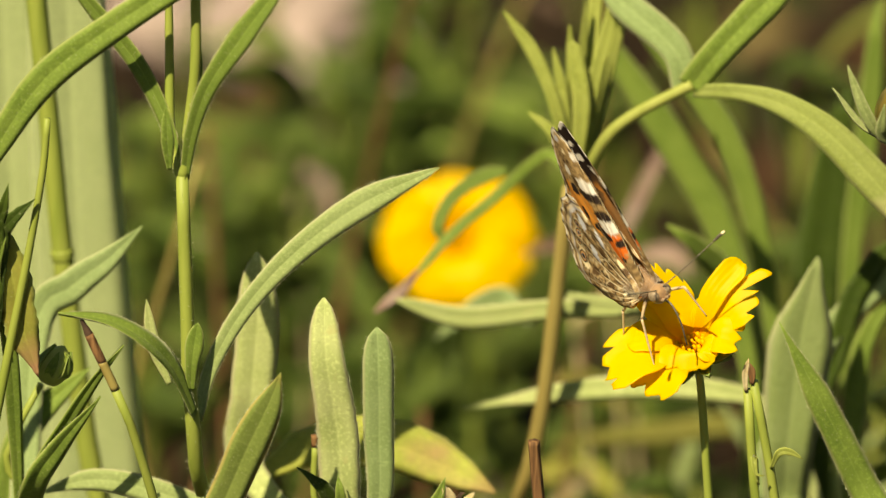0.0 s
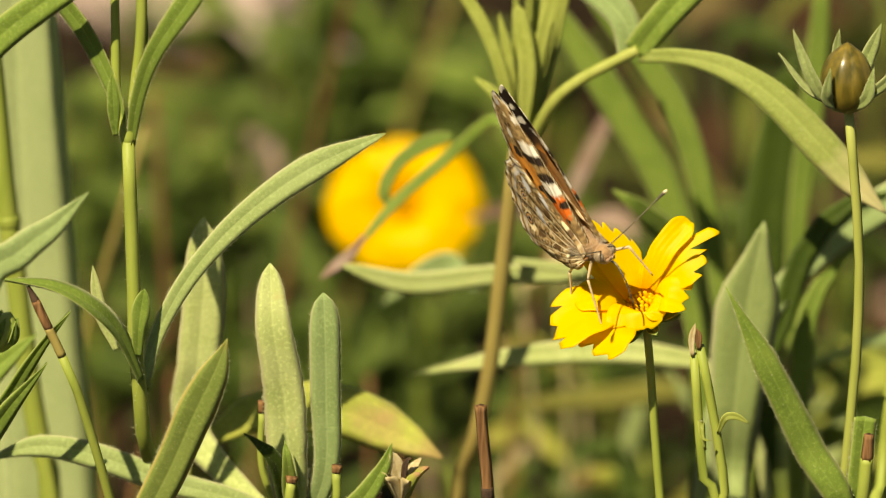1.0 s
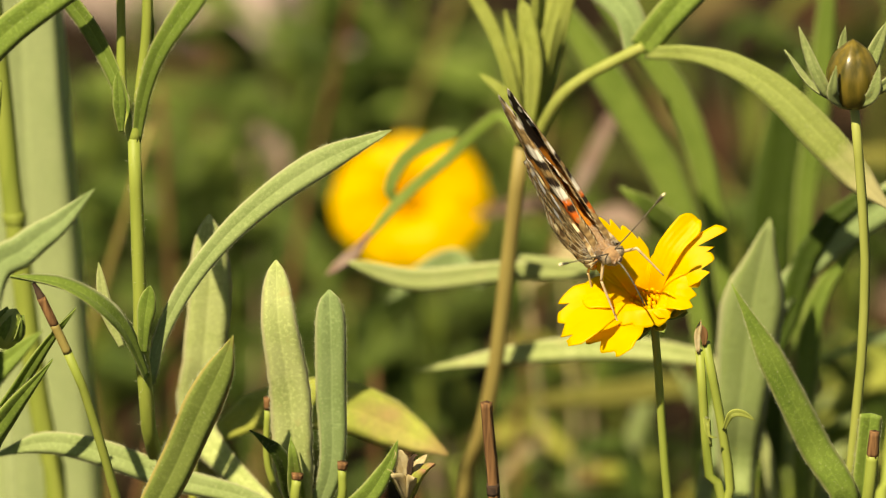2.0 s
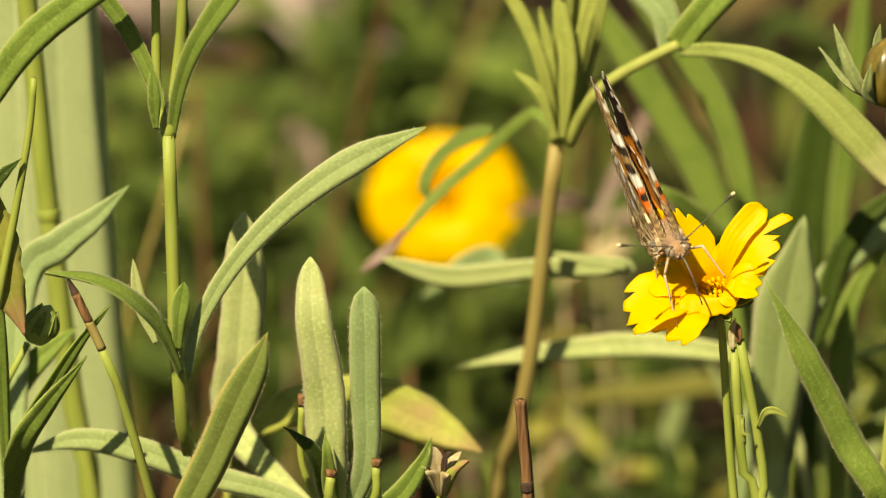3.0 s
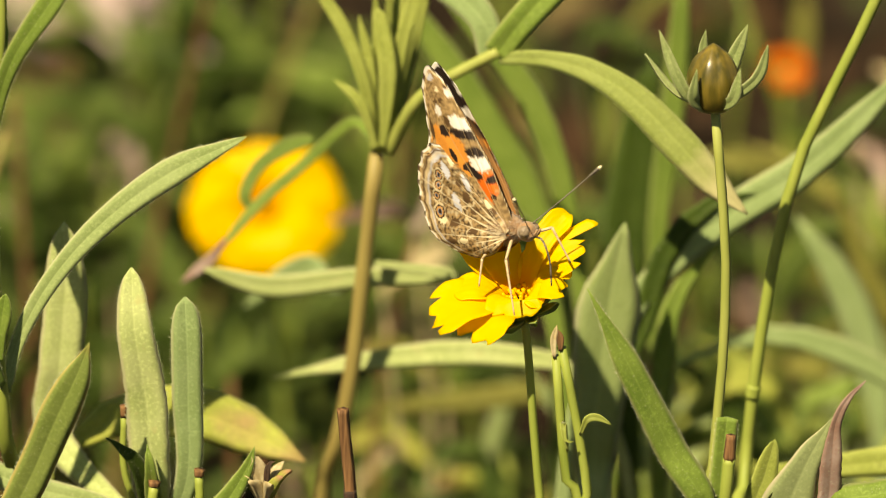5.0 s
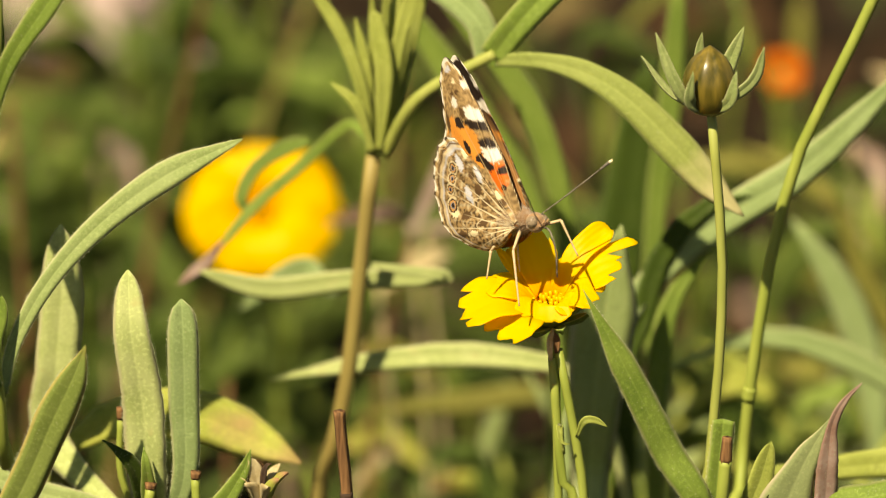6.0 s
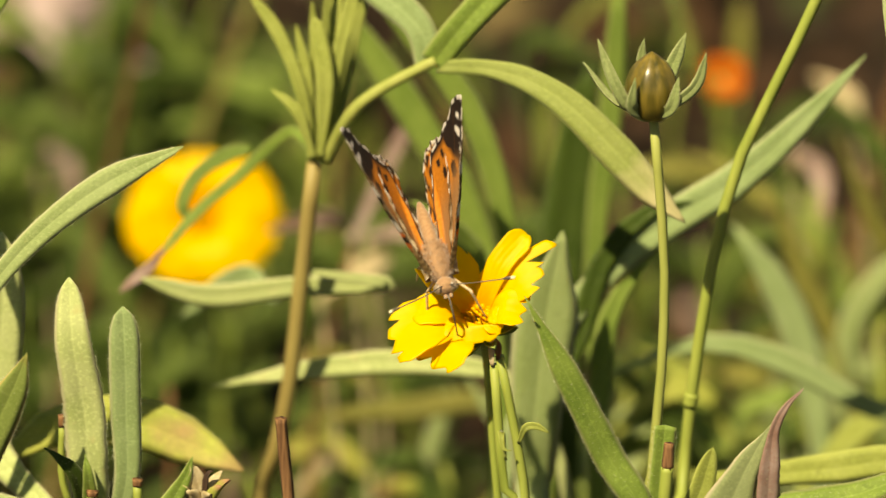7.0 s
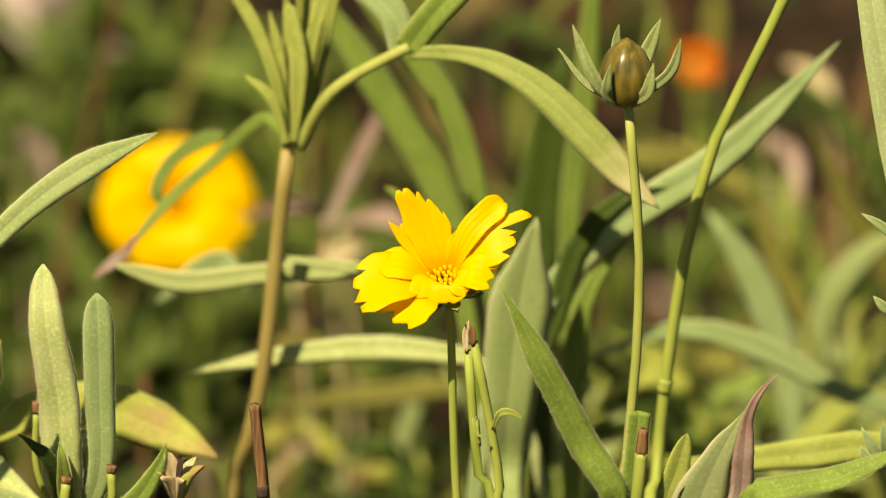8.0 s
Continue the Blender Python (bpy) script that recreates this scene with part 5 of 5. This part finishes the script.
FORE_UPPER = (
    (-9.9, 20.4, 2.9, 1.1, 168, 6, WHITE), (-15.0, 22.4, 0.8, 0.9, 90, 6, WHITE), (-12.3, 25.0, 1.8, 0.9, 125, 6, WHITE), (-16.6, 25.0, 0.6, 0.6, 90, 6, WHITE),
    (-8.8, 17.6, 3.2, 1.3, 160, 6, BLACK), (-6.6, 13.2, 2.4, 1.1, 150, 6, BLACK), (-12.0, 15.2, 1.6, 1.4, 120, 6, BLACK),
    (-14.2, 11.5, 1.1, 1.1, 90, 6, BLACK), (-4.2, 9.4, 1.1, 0.8, 90, 6, BLACK), (-16.6, 17.4, 1.0, 1.2, 90, 6, BLACK), (-16.8, 13.6, 0.8, 0.9, 90, 6, BLACK), (-17.0, 10.4, 0.8, 0.8, 90, 6, BLACK))
HIND_UNDER = (
    (-16.9, 13.2, 1.6, 1.1, 20, 5, LILAC), (-14.6, 10.7, 1.7, 0.65, 125, 6, LILAC), (-9.4, 8.8, 1.6, 0.6, 125, 6, LILAC), (-12.1, 5.1, 1.8, 0.75, 120, 6, LILAC),
    (-13.1, 12.3, 1.1, 0.6, 130, 6, CREAMY), (-4.5, 5.5, 1.0, 0.7, 120, 6, CREAMY), (-15.6, 1.6, 1.0, 0.7, 20, 4, CREAMY), (-10.4, -1.6, 1.4, 0.5, 10, 5, CREAMY),
    (-9.7, 6.1, 1.0, 1.1, 30, 6, UMBER), (-3.6, 4.0, 0.8, 0.9, 40, 6, UMBER), (-7.4, 3.9, 1.0, 0.6, 20, 5, UMBER), (-11.6, 8.6, 0.9, 0.5, 120, 5, UMBER), (-12.6, 1.4, 1.3, 0.7, 10, 5, UMBER), (-8.0, 0.4, 1.3, 0.6, 10, 5, UMBER), (-13.4, -2.0, 1.2, 0.6, 10, 5, UMBER), (-20.0, -0.4, 0.7, 0.9, 30, 6, BLACK))
EYES = ((-18.6, 12.7, 0.62), (-16.4, 9.6, 1.05), (-16.7, 7.7, 0.92), (-17.4, 5.7, 0.92), (-16.6, 2.9, 1.30))


def mix3(a, b, w):
    w = max(0.0, min(1.0, w))
    return tuple(x + (y - x) * w for x, y in zip(a, b))


def marked(c, x, z, marks):
    wob = 0.30 * noise.noise(Vector((x * 0.9, z * 0.9, 2))) + 0.32 * noise.noise(Vector((x * 2.3, z * 2.3, 7)))
    for mx, mz, ra, rb, lean, hard, tint in marks:
        dx, dz = x - mx, z - mz
        ca, sa = math.cos(radians(lean)), math.sin(radians(lean))
        d = math.hypot((dx * ca + dz * sa) / ra, (dz * ca - dx * sa) / rb) + wob
        c = mix3(c, tint, (1 - d) * hard + 0.5)
    return c


def wing_colour(x, z, a, f, fore, under):
    """The scales' colour: a runs round the outline, f from the hinge to the rim."""
    speck = noise.noise(Vector((x * 1.7, z * 1.7, 5)))
    if fore and under:
        c = mix3(TAN, UMBER, 0.32 + 0.9 * speck)
        c = marked(c, x, z, FORE_UNDER)
        rim, ribs, line = CREAMY, 9, mix3(TAN, CREAMY, 0.2)
    elif fore:
        c = mix3((0.50, 0.17, 0.02), (0.60, 0.22, 0.03), 0.5 + speck)
        c = mix3(c, BLACK, (11.5 - math.hypot(x + 17.0, (z - 28.5) * 0.9)) * 0.8)
        c = mix3(c, BLACK, (f - 0.90) * 18 if a > 0.3 else 0)
        c = marked(c, x, z, FORE_UPPER)
        c = mix3(c, (0.36, 0.185, 0.075), (0.70 - f) * 4)
        rim, ribs, line = BLACK, 9, (0.30, 0.12, 0.03)
    elif under:
        c = mix3((0.34, 0.22, 0.10), (0.075, 0.045, 0.02), 0.38 + 1.9 * speck)
        c = mix3(c, CREAMY, 1.0 * noise.noise(Vector((x * 1.1, z * 1.1, 9))) - 0.08)
        c = marked(c, x, z, HIND_UNDER)
        for ex, ez, r in EYES:
            d = math.hypot(x - ex, z - ez) / r
            if d < 1.25:
                c = BLACK if d < 0.34 else (0.24, 0.24, 0.27) if d < 0.5 else mix3(TAN, OCHRE, 0.4) if d < 0.76 else BLACK if d < 0.98 else mix3(c, CREAMY, 0.6)
        c = mix3(c, mix3(TAN, CREAMY, 0.6), (0.05 - abs(f - 0.895)) * 14)
        c = mix3(c, UMBER, (0.018 - abs(f - 0.925)) * 60)
        c = mix3(c, LILAC, (0.02 - abs(f - 0.865)) * 40)
        rim, ribs, line = CREAMY, 14, (0.66, 0.55, 0.36)
    else:
        c = mix3((0.52, 0.17, 0.02), (0.60, 0.22, 0.03), 0.5 + speck)
        c = mix3(c, (0.37, 0.20, 0.085), (0.80 - f) * 5)
        for ring, r in ((0.74, 0.045), (0.84, 0.032), (0.93, 0.03)):
            k = (a * 12) % 1 - 0.5
            if f > 0.6 and abs(a - 0.55) < 0.3:
                c = mix3(c, BLACK, (1 - math.hypot((f - ring) / r, k / 0.32)) * 5)
        rim, ribs, line = CREAMY, 12, (0.42, 0.16, 0.04)
    k = abs((a * ribs) % 1 - 0.5) * f
    width = 0.011 if not fore else 0.012
    c = mix3(c, line, (width / max(0.2, f) - k) * (60 if under else 25) * (0.9 if not fore else 0.55))
    if under and not fore:
        fork = abs(((a * ribs) + 0.5) % 1 - 0.5) * f
        c = mix3(c, line, (0.010 - fork) * 60 if f > 0.42 else 0)
        arc2 = abs(f - 0.66 - 0.03 * math.sin(a * 70))
        c = mix3(c, UMBER, (0.014 - arc2) * 50)
        arc = abs(f - 0.43 - 0.05 * math.sin(a * 40))
        c = mix3(c, line, (0.012 - arc) * 70)
    outer = 0.33 < a < 0.82 if fore else 0.22 < a < 0.78
    if outer and f > 0.955:
        c = mix3(c, rim if int(a * 64) % 2 else (TAN if under else BLACK), 0.75)
        if f > 0.978:
            c = mix3(c, WHITE if int(a * 64) % 3 else BLACK, 0.85)
    elif f > 0.97:
        c = mix3(c, UMBER, 0.6)
    if fore and under and a < 0.30 and f > 0.93:
        c = mix3(UMBER, CREAMY, 0.25 + 0.5 * math.sin(a * 420))
    return c


scales = {}


def wing_mesh(outline, fore, side):
    """A thin wing with scalloped rim, ribs and both faces painted; side -1 is the right wing."""
    n, k = 190, 92
    pts = spline([(x, 0, z) for x, z in outline], n)
    verts, cols, faces = [], [], []
    hinge = Vector((0, 0, 0))
    ribs = 9 if fore else 14
    for layer in (0, 1):
        under = layer == 0
        for i, p in enumerate(pts):
            a = i / n
            rim = 0.28 < a < 0.78
            for j in range(k + 1):
                f = 0.02 + 0.98 * j / k
                g = f * (1 - (0.022 * abs(math.sin(a * ribs * math.pi * 1.5)) * f ** 6 if rim else 0))
                q = hinge.lerp(p, g)
                belly = 0.55 * math.sin(math.pi * f) + 0.10 * math.cos(2 * math.pi * a * ribs) * f
                bend = 0.7 * (f ** 2) * (1 if fore else 0.6)
                y = side * (belly - bend) * (1 if fore else 1.1) + side * ((0.06 if under else -0.06) + (0.14 if not fore else 0.0))
                if not fore:
                    y += side * 1.3 * math.exp(-((q.z + 2.0) / 4.0) ** 2) * min(1.0, f * 4)
                verts.append((q.x * 0.001, y * 0.001, q.z * 0.001))
                if (fore, under, i, j) not in scales:
                    scales[fore, under, i, j] = (*wing_colour(q.x, q.z, a, f, fore, under), 1.0)
                cols.append(scales[fore, under, i, j])
        off = layer * (n + 1) * (k + 1)
        for i in range(n):
            for j in range(k):
                v = off + i * (k + 1) + j
                faces.append((v, v + 1, v + k + 2, v + k + 1))
    size = (n + 1) * (k + 1)
    for i in range(n):
        v = i * (k + 1) + k
        faces.append((v, v + k + 1, v + k + 1 + size, v + size))
    for i in (0, n):
        for j in range(k):
            v = i * (k + 1) + j
            faces.append((v, v + 1, v + 1 + size, v + size))
    me = bpy.data.meshes.new("wing")
    me.from_pydata(verts, [], faces)
    layer = me.color_attributes.new("paint", 'FLOAT_COLOR', 'POINT')
    layer.data.foreach_set("color", np.array(cols, dtype=np.float32).ravel())
    for f in me.polygons:
        f.use_smooth = True
    me.materials.append(WING)
    return me


def blob_mesh(profile, sides=18, squash=1.0, lift=None, rough=0.0):
    """A rounded body along x from (x, radius) pairs in millimetres."""
    bm = bmesh.new()
    rings = []
    for x, r in profile:
        z = lift(x) if lift else 0.0
        rings.append([bm.verts.new(Vector((x, math.cos(a) * r, z + math.sin(a) * r * squash)) * 0.001 * (1 + rough * noise.noise(Vector((x * 2, a * 3, 1))))) for a in (2 * math.pi * j / sides for j in range(sides))])
    for i in range(len(rings) - 1):
        for j in range(sides):
            bm.faces.new((rings[i][j], rings[i][(j + 1) % sides], rings[i + 1][(j + 1) % sides], rings[i + 1][j]))
    bm.faces.new(rings[0][::-1])
    bm.faces.new(rings[-1])
    bmesh.ops.recalc_face_normals(bm, faces=bm.faces)
    return bm


def fur_mesh(count, seed, x0, x1, radius, length, low=-1.0, high=1.0):
    bm = bmesh.new()
    rnd = random.Random(seed)
    for _ in range(count):
        x = rnd.uniform(x0, x1)
        a = rnd.uniform(0, 2 * math.pi)
        if not low <= math.sin(a) <= high:
            continue
        r = radius(x)
        out = Vector((rnd.uniform(-0.9, -0.2), math.cos(a), math.sin(a))).normalized()
        spike(bm, Vector((x, math.cos(a) * r, math.sin(a) * r)) * 0.001, out * length * rnd.uniform(0.4, 1.1), 0.00005)
    return bm


def build_butterfly():
    ob = thing("butterfly", (0, 0, 0), "brown and orange butterfly feeding on the yellow flower", "butterfly")
    body = lambda x: 2.05 * math.sqrt(max(0.0, 1 - ((x + 1.0) / 4.6) ** 2))
    belly = lambda x: 1.35 * math.sqrt(max(0.05, 1 - ((x + 7.5) / 7.2) ** 2))
    part("thorax", blob_mesh([(x, max(0.2, body(x))) for x in (-5.5, -5, -4, -3, -2, -1, 0, 1, 2, 2.8, 3.3, 3.55)], rough=0.04), FUR, ob, "furry brown thorax")
    part("abdomen", blob_mesh([(x, max(0.25, belly(x)) * (1 + 0.05 * math.sin(x * 5))) for x in (-14.6, -14, -13, -12, -11, -10, -9, -8, -7, -6, -5, -4, -3)], lift=lambda x: 0.04 * x), FUR, ob)
    tagged(part("fur", fur_mesh(2200, 3, -5, 3.4, body, 0.0014), FUR, ob), kind="stuff")
    tagged(part("belly_fur", fur_mesh(1300, 4, -9, 2.5, lambda x: max(body(x), belly(x)), 0.0020, high=0.1), FUR_PALE, ob, "pale fringe of belly hair"), kind="stuff")
    head = part("head", blob_mesh([(x - 1, 1.85 * math.sqrt(max(0.01, 1 - ((x - 5.3) / 1.7) ** 2))) for x in (3.75, 4, 4.5, 5, 5.5, 6, 6.5, 6.8)], lift=lambda x: -0.3), FUR, ob)
    for side in (-1, 1):
        bm = bmesh.new()
        bmesh.ops.create_uvsphere(bm, u_segments=16, v_segments=10, radius=0.00112, matrix=Matrix.Translation((0.0047, side * 0.00118, 0.0000)))
        part("eye", bm, EYE, head)
        bm = tube_mesh([(0.0050, side * 0.0006, 0.0010), (0.0082, side * 0.0046, 0.0042), (0.0118, side * 0.0096, 0.0082)], 0.00011, 0.00011, n=16, sides=6)
        feeler = part("antenna", bm, FEELER, head)
        part("antenna_club", tube_mesh([(0.0117, side * 0.0095, 0.0081), (0.0123, side * 0.0104, 0.0088), (0.0128, side * 0.0110, 0.0093)], 0.00022, 0.00034, n=6, sides=8), FEELER, feeler)
        part("antenna_tip", tube_mesh([(0.0127, side * 0.0109, 0.0092), (0.0131, side * 0.0114, 0.0096)], 0.00036, 0.00022, n=3, sides=8), CREAM, feeler, "cream tip")
        part("palp", tube_mesh([(0.0050, side * 0.0004, -0.0010), (0.0064, side * 0.0005, -0.0006), (0.0072, side * 0.0004, 0.0004)], 0.00045, 0.00018, n=6, sides=7), FUR, head)
    part("proboscis", tube_mesh([(0.0056, 0, -0.0010), (0.0078, 0, -0.0016), (0.0090, 0, -0.0052), (0.0088, 0, -0.0098)], 0.00020, 0.00013, n=18, sides=6), FEELER, head)
    for side in (-1, 1):
        front = ((1.4, 3.2, -5.0), (3.4, 4.6, -14.6)) if side < 0 else ((6.6, 4.0, -0.4), (8.6, 5.6, -7.0))
        for root_x, knee, foot in ((1.4, *front), (-2.0, (-4.4, 3.2, -5.4), (-5.2, 4.0, -10.4))):
            pts = [(root_x * 0.001, side * 0.0012, -0.0018)] + [(a * 0.001, side * b * 0.001, c * 0.001) for a, b, c in (knee, foot)]
            bm = tube_mesh(pts[:2], 0.00034, 0.00026, n=5, sides=7)
            tube_mesh(pts[1:], 0.00026, 0.00013, n=9, sides=7, bm=bm)
            part("leg", bm, LEG, ob)
    made = []
    for side in (-1, 1):
        for fore in (True, False):
            wing = new("forewing" if fore else "hindwing", wing_mesh(FORE if fore else HIND, fore, side))
            wing.parent = ob
            wing.location = (0.0018, side * 0.0014, -0.0010)
            tagged(wing, "orange, black and white forewing" if fore else "mottled brown hindwing with eyespots")
            made.append((wing, side, 1.0 if fore else 0.5))
    return ob, made


butterfly, wings = build_butterfly()



def motions():
    butterfly_rows = [
        (0, pose(0.0261, -0.0040, 0.2213, 19.3, 1.6, -54.7)),
        (1, pose(0.0259, -0.0040, 0.2221, 20.8, 0.6, -55.7)),
        (1.2, pose(0.0259, -0.0040, 0.2221, 20.8, 0.6, -55.7)),
        (2.3, pose(0.0273, -0.0040, 0.2208, 29.5, 1.3, -69.0)),
        (2.5, pose(0.0276, -0.0040, 0.2206, 30.2, 1.4, -70.5)),
        (2.8, pose(0.0320, -0.0040, 0.2211, 22.0, 2.7, -73.0)),
        (3, pose(0.0330, -0.0040, 0.2219, 19.5, 0.2, -73.0)),
        (3.2, pose(0.0322, -0.0040, 0.2216, 21.0, 0.4, -72.0)),
        (3.5, pose(0.0288, -0.0040, 0.2200, 27.6, 2.1, -68.0)),
        (4, pose(0.0326, -0.0040, 0.2208, 22.4, 2.6, -69.5)),
        (4.2, pose(0.0308, -0.0040, 0.2207, 22.0, 2.9, -53.0)),
        (4.5, pose(0.0288, -0.0040, 0.2213, 24.4, 3.2, -33.5)),
        (4.7, pose(0.0326, -0.0040, 0.2233, 9.3, -3.3, -39.8)),
        (5.8, pose(0.0386, -0.0040, 0.2278, -4.5, -11.1, -47.5)),
        (6, pose(0.0386, -0.0040, 0.2278, -4.5, -11.1, -47.5)),
        (6.5, pose(0.0386, -0.0040, 0.2284, -8.5, -11.6, -45.8)),
        (6.65, pose(0.0386, -0.0040, 0.2284, -8.5, -11.6, -45.8)),
        (6.8, pose(0.0365, -0.0040, 0.2248, 19.9, 22.4, -57.0)),
        (7, pose(0.0349, -0.0040, 0.2203, 16.3, 33.6, -73.8)),
        (7.2, pose(0.0325, -0.0040, 0.2178, 23.1, 32.9, -69.5)),
        (7.3, pose(0.0162, -0.0100, 0.2305, -18.0, 10.0, -95.0)),
        (7.4, pose(0.0071, -0.0140, 0.2330, -26.0, -7.0, -98.0)),
        (7.5, pose(0.0222, -0.0300, 0.1955, -15.0, -6.0, -96.0)),
        (7.6, pose(0.0300, -0.0500, 0.1640, -8.0, 0.0, -92.0)),
        (8, pose(0.0900, -0.2200, 0.1200, 4.0, 4.0, -75.0)),
    ]
    walk(butterfly, butterfly_rows)
    # wings: seconds, degrees of opening, degrees of forward sweep
    wing_rows = (
        (0, -1.2, 0.5),
        (1, -1.2, 0.3),
        (1.2, -1.2, 0.3),
        (2.3, -0.9, 0.1),
        (2.5, -0.8, 0.1),
        (2.8, -0.8, -0.2),
        (3, -0.8, -0.6),
        (3.2, -0.8, -0.5),
        (3.5, -0.8, -0.0),
        (4, -0.8, -0.2),
        (4.2, -1.0, 0.1),
        (4.5, -1.2, 0.5),
        (4.7, -1.1, 0.2),
        (5.8, -1.0, -0.2),
        (6, -1.0, -0.2),
        (6.5, -1.0, -0.1),
        (6.65, -1.0, -0.1),
        (6.8, 12.0, 3.5),
        (7, 20.0, 0.7),
        (7.2, 28.0, 2.8),
        (7.3, 48.0, 10.0),
        (7.4, 88.0, 2.0),
        (7.5, 78.0, 4.0),
        (7.6, 100.0, 8.0),
        (8, 40.0, 15.0),
    )
    for wing, side, share in wings:
        walk(wing, [(t, Matrix.Translation(wing.location) @ pose(0, 0, 0, -side * (a + (3.0 if side > 0 and a < 5 else 0.0)), 0, 0) @ pose(0, 0, 0, 0, b * share, 0)) for t, a, b in wing_rows])
    # the flower head nods about its centre: seconds, shift in x and z, lean, nod
    head_rows = (
        (0, -0.0056, -0.0055, -8, 0),
        (0.5, -0.0054, -0.0046, -8, 0),
        (1, -0.0054, -0.0044, -8, 0),
        (1.2, -0.0054, -0.0044, -8, 0),
        (2.3, -0.0049, -0.0045, -8, 0),
        (2.5, -0.0043, -0.0044, -8, 0),
        (2.8, -0.0006, -0.0029, -8, 0),
        (3, 0.0005, -0.0028, -8, 0),
        (3.2, -0.0001, -0.0033, -8, 0),
        (3.5, -0.0033, -0.0042, -8, 0),
        (4, 0.0005, -0.0056, -8, 0),
        (4.5, -0.0044, -0.0056, -8, 0),
        (4.7, -0.0038, -0.0040, -10, -4),
        (5.8, 0.0035, -0.0037, 1, -12),
        (6, 0.0037, -0.0034, 1, -12),
        (6.5, 0.0025, -0.0037, 1, -12),
        (6.8, -0.0006, -0.0037, -5, -4),
        (7, 0.0014, -0.0049, -8, 0),
        (7.2, -0.0021, -0.0047, -10, 0),
        (7.3, 0.0018, 0.0003, -5, -2),
        (7.4, -0.0013, 0.0015, 0, 0),
        (7.5, -0.0016, -0.0034, 0, 2),
        (7.6, -0.0010, -0.0008, 0, 1),
        (7.8, -0.0006, -0.0005, 0, 0),
        (8, 0.0000, 0.0000, 0, 0),
    )
    centre = Matrix.Translation(MAIN_C)
    back = Matrix.Translation(-Vector(MAIN_C))
    walk(main_head, [(t, pose(x, 0, z) @ centre @ pose(0, 0, 0, nod, lean, 0) @ back) for t, x, z, lean, nod in head_rows])
    walk(main_stem, [(t, pose(x, 0, z) @ centre @ pose(0, 0, 0, 0, lean * 0.35, 0) @ back) for t, x, z, lean, nod in head_rows])
    # the bud sways a little on its stem: seconds, degrees
    walk(bud_stand, [(t, Matrix.Translation(bud_stand.location) @ pose(0, 0, 0, 0, a, 0)) for t, a in
                     ((0, -0.33), (1, -0.34), (2.5, -0.34), (3.5, -0.32), (4, -0.2), (4.5, -0.09), (6, -0.09), (6.5, 0.11), (7, -0.04), (7.5, -0.18), (8, 0))])



motions()
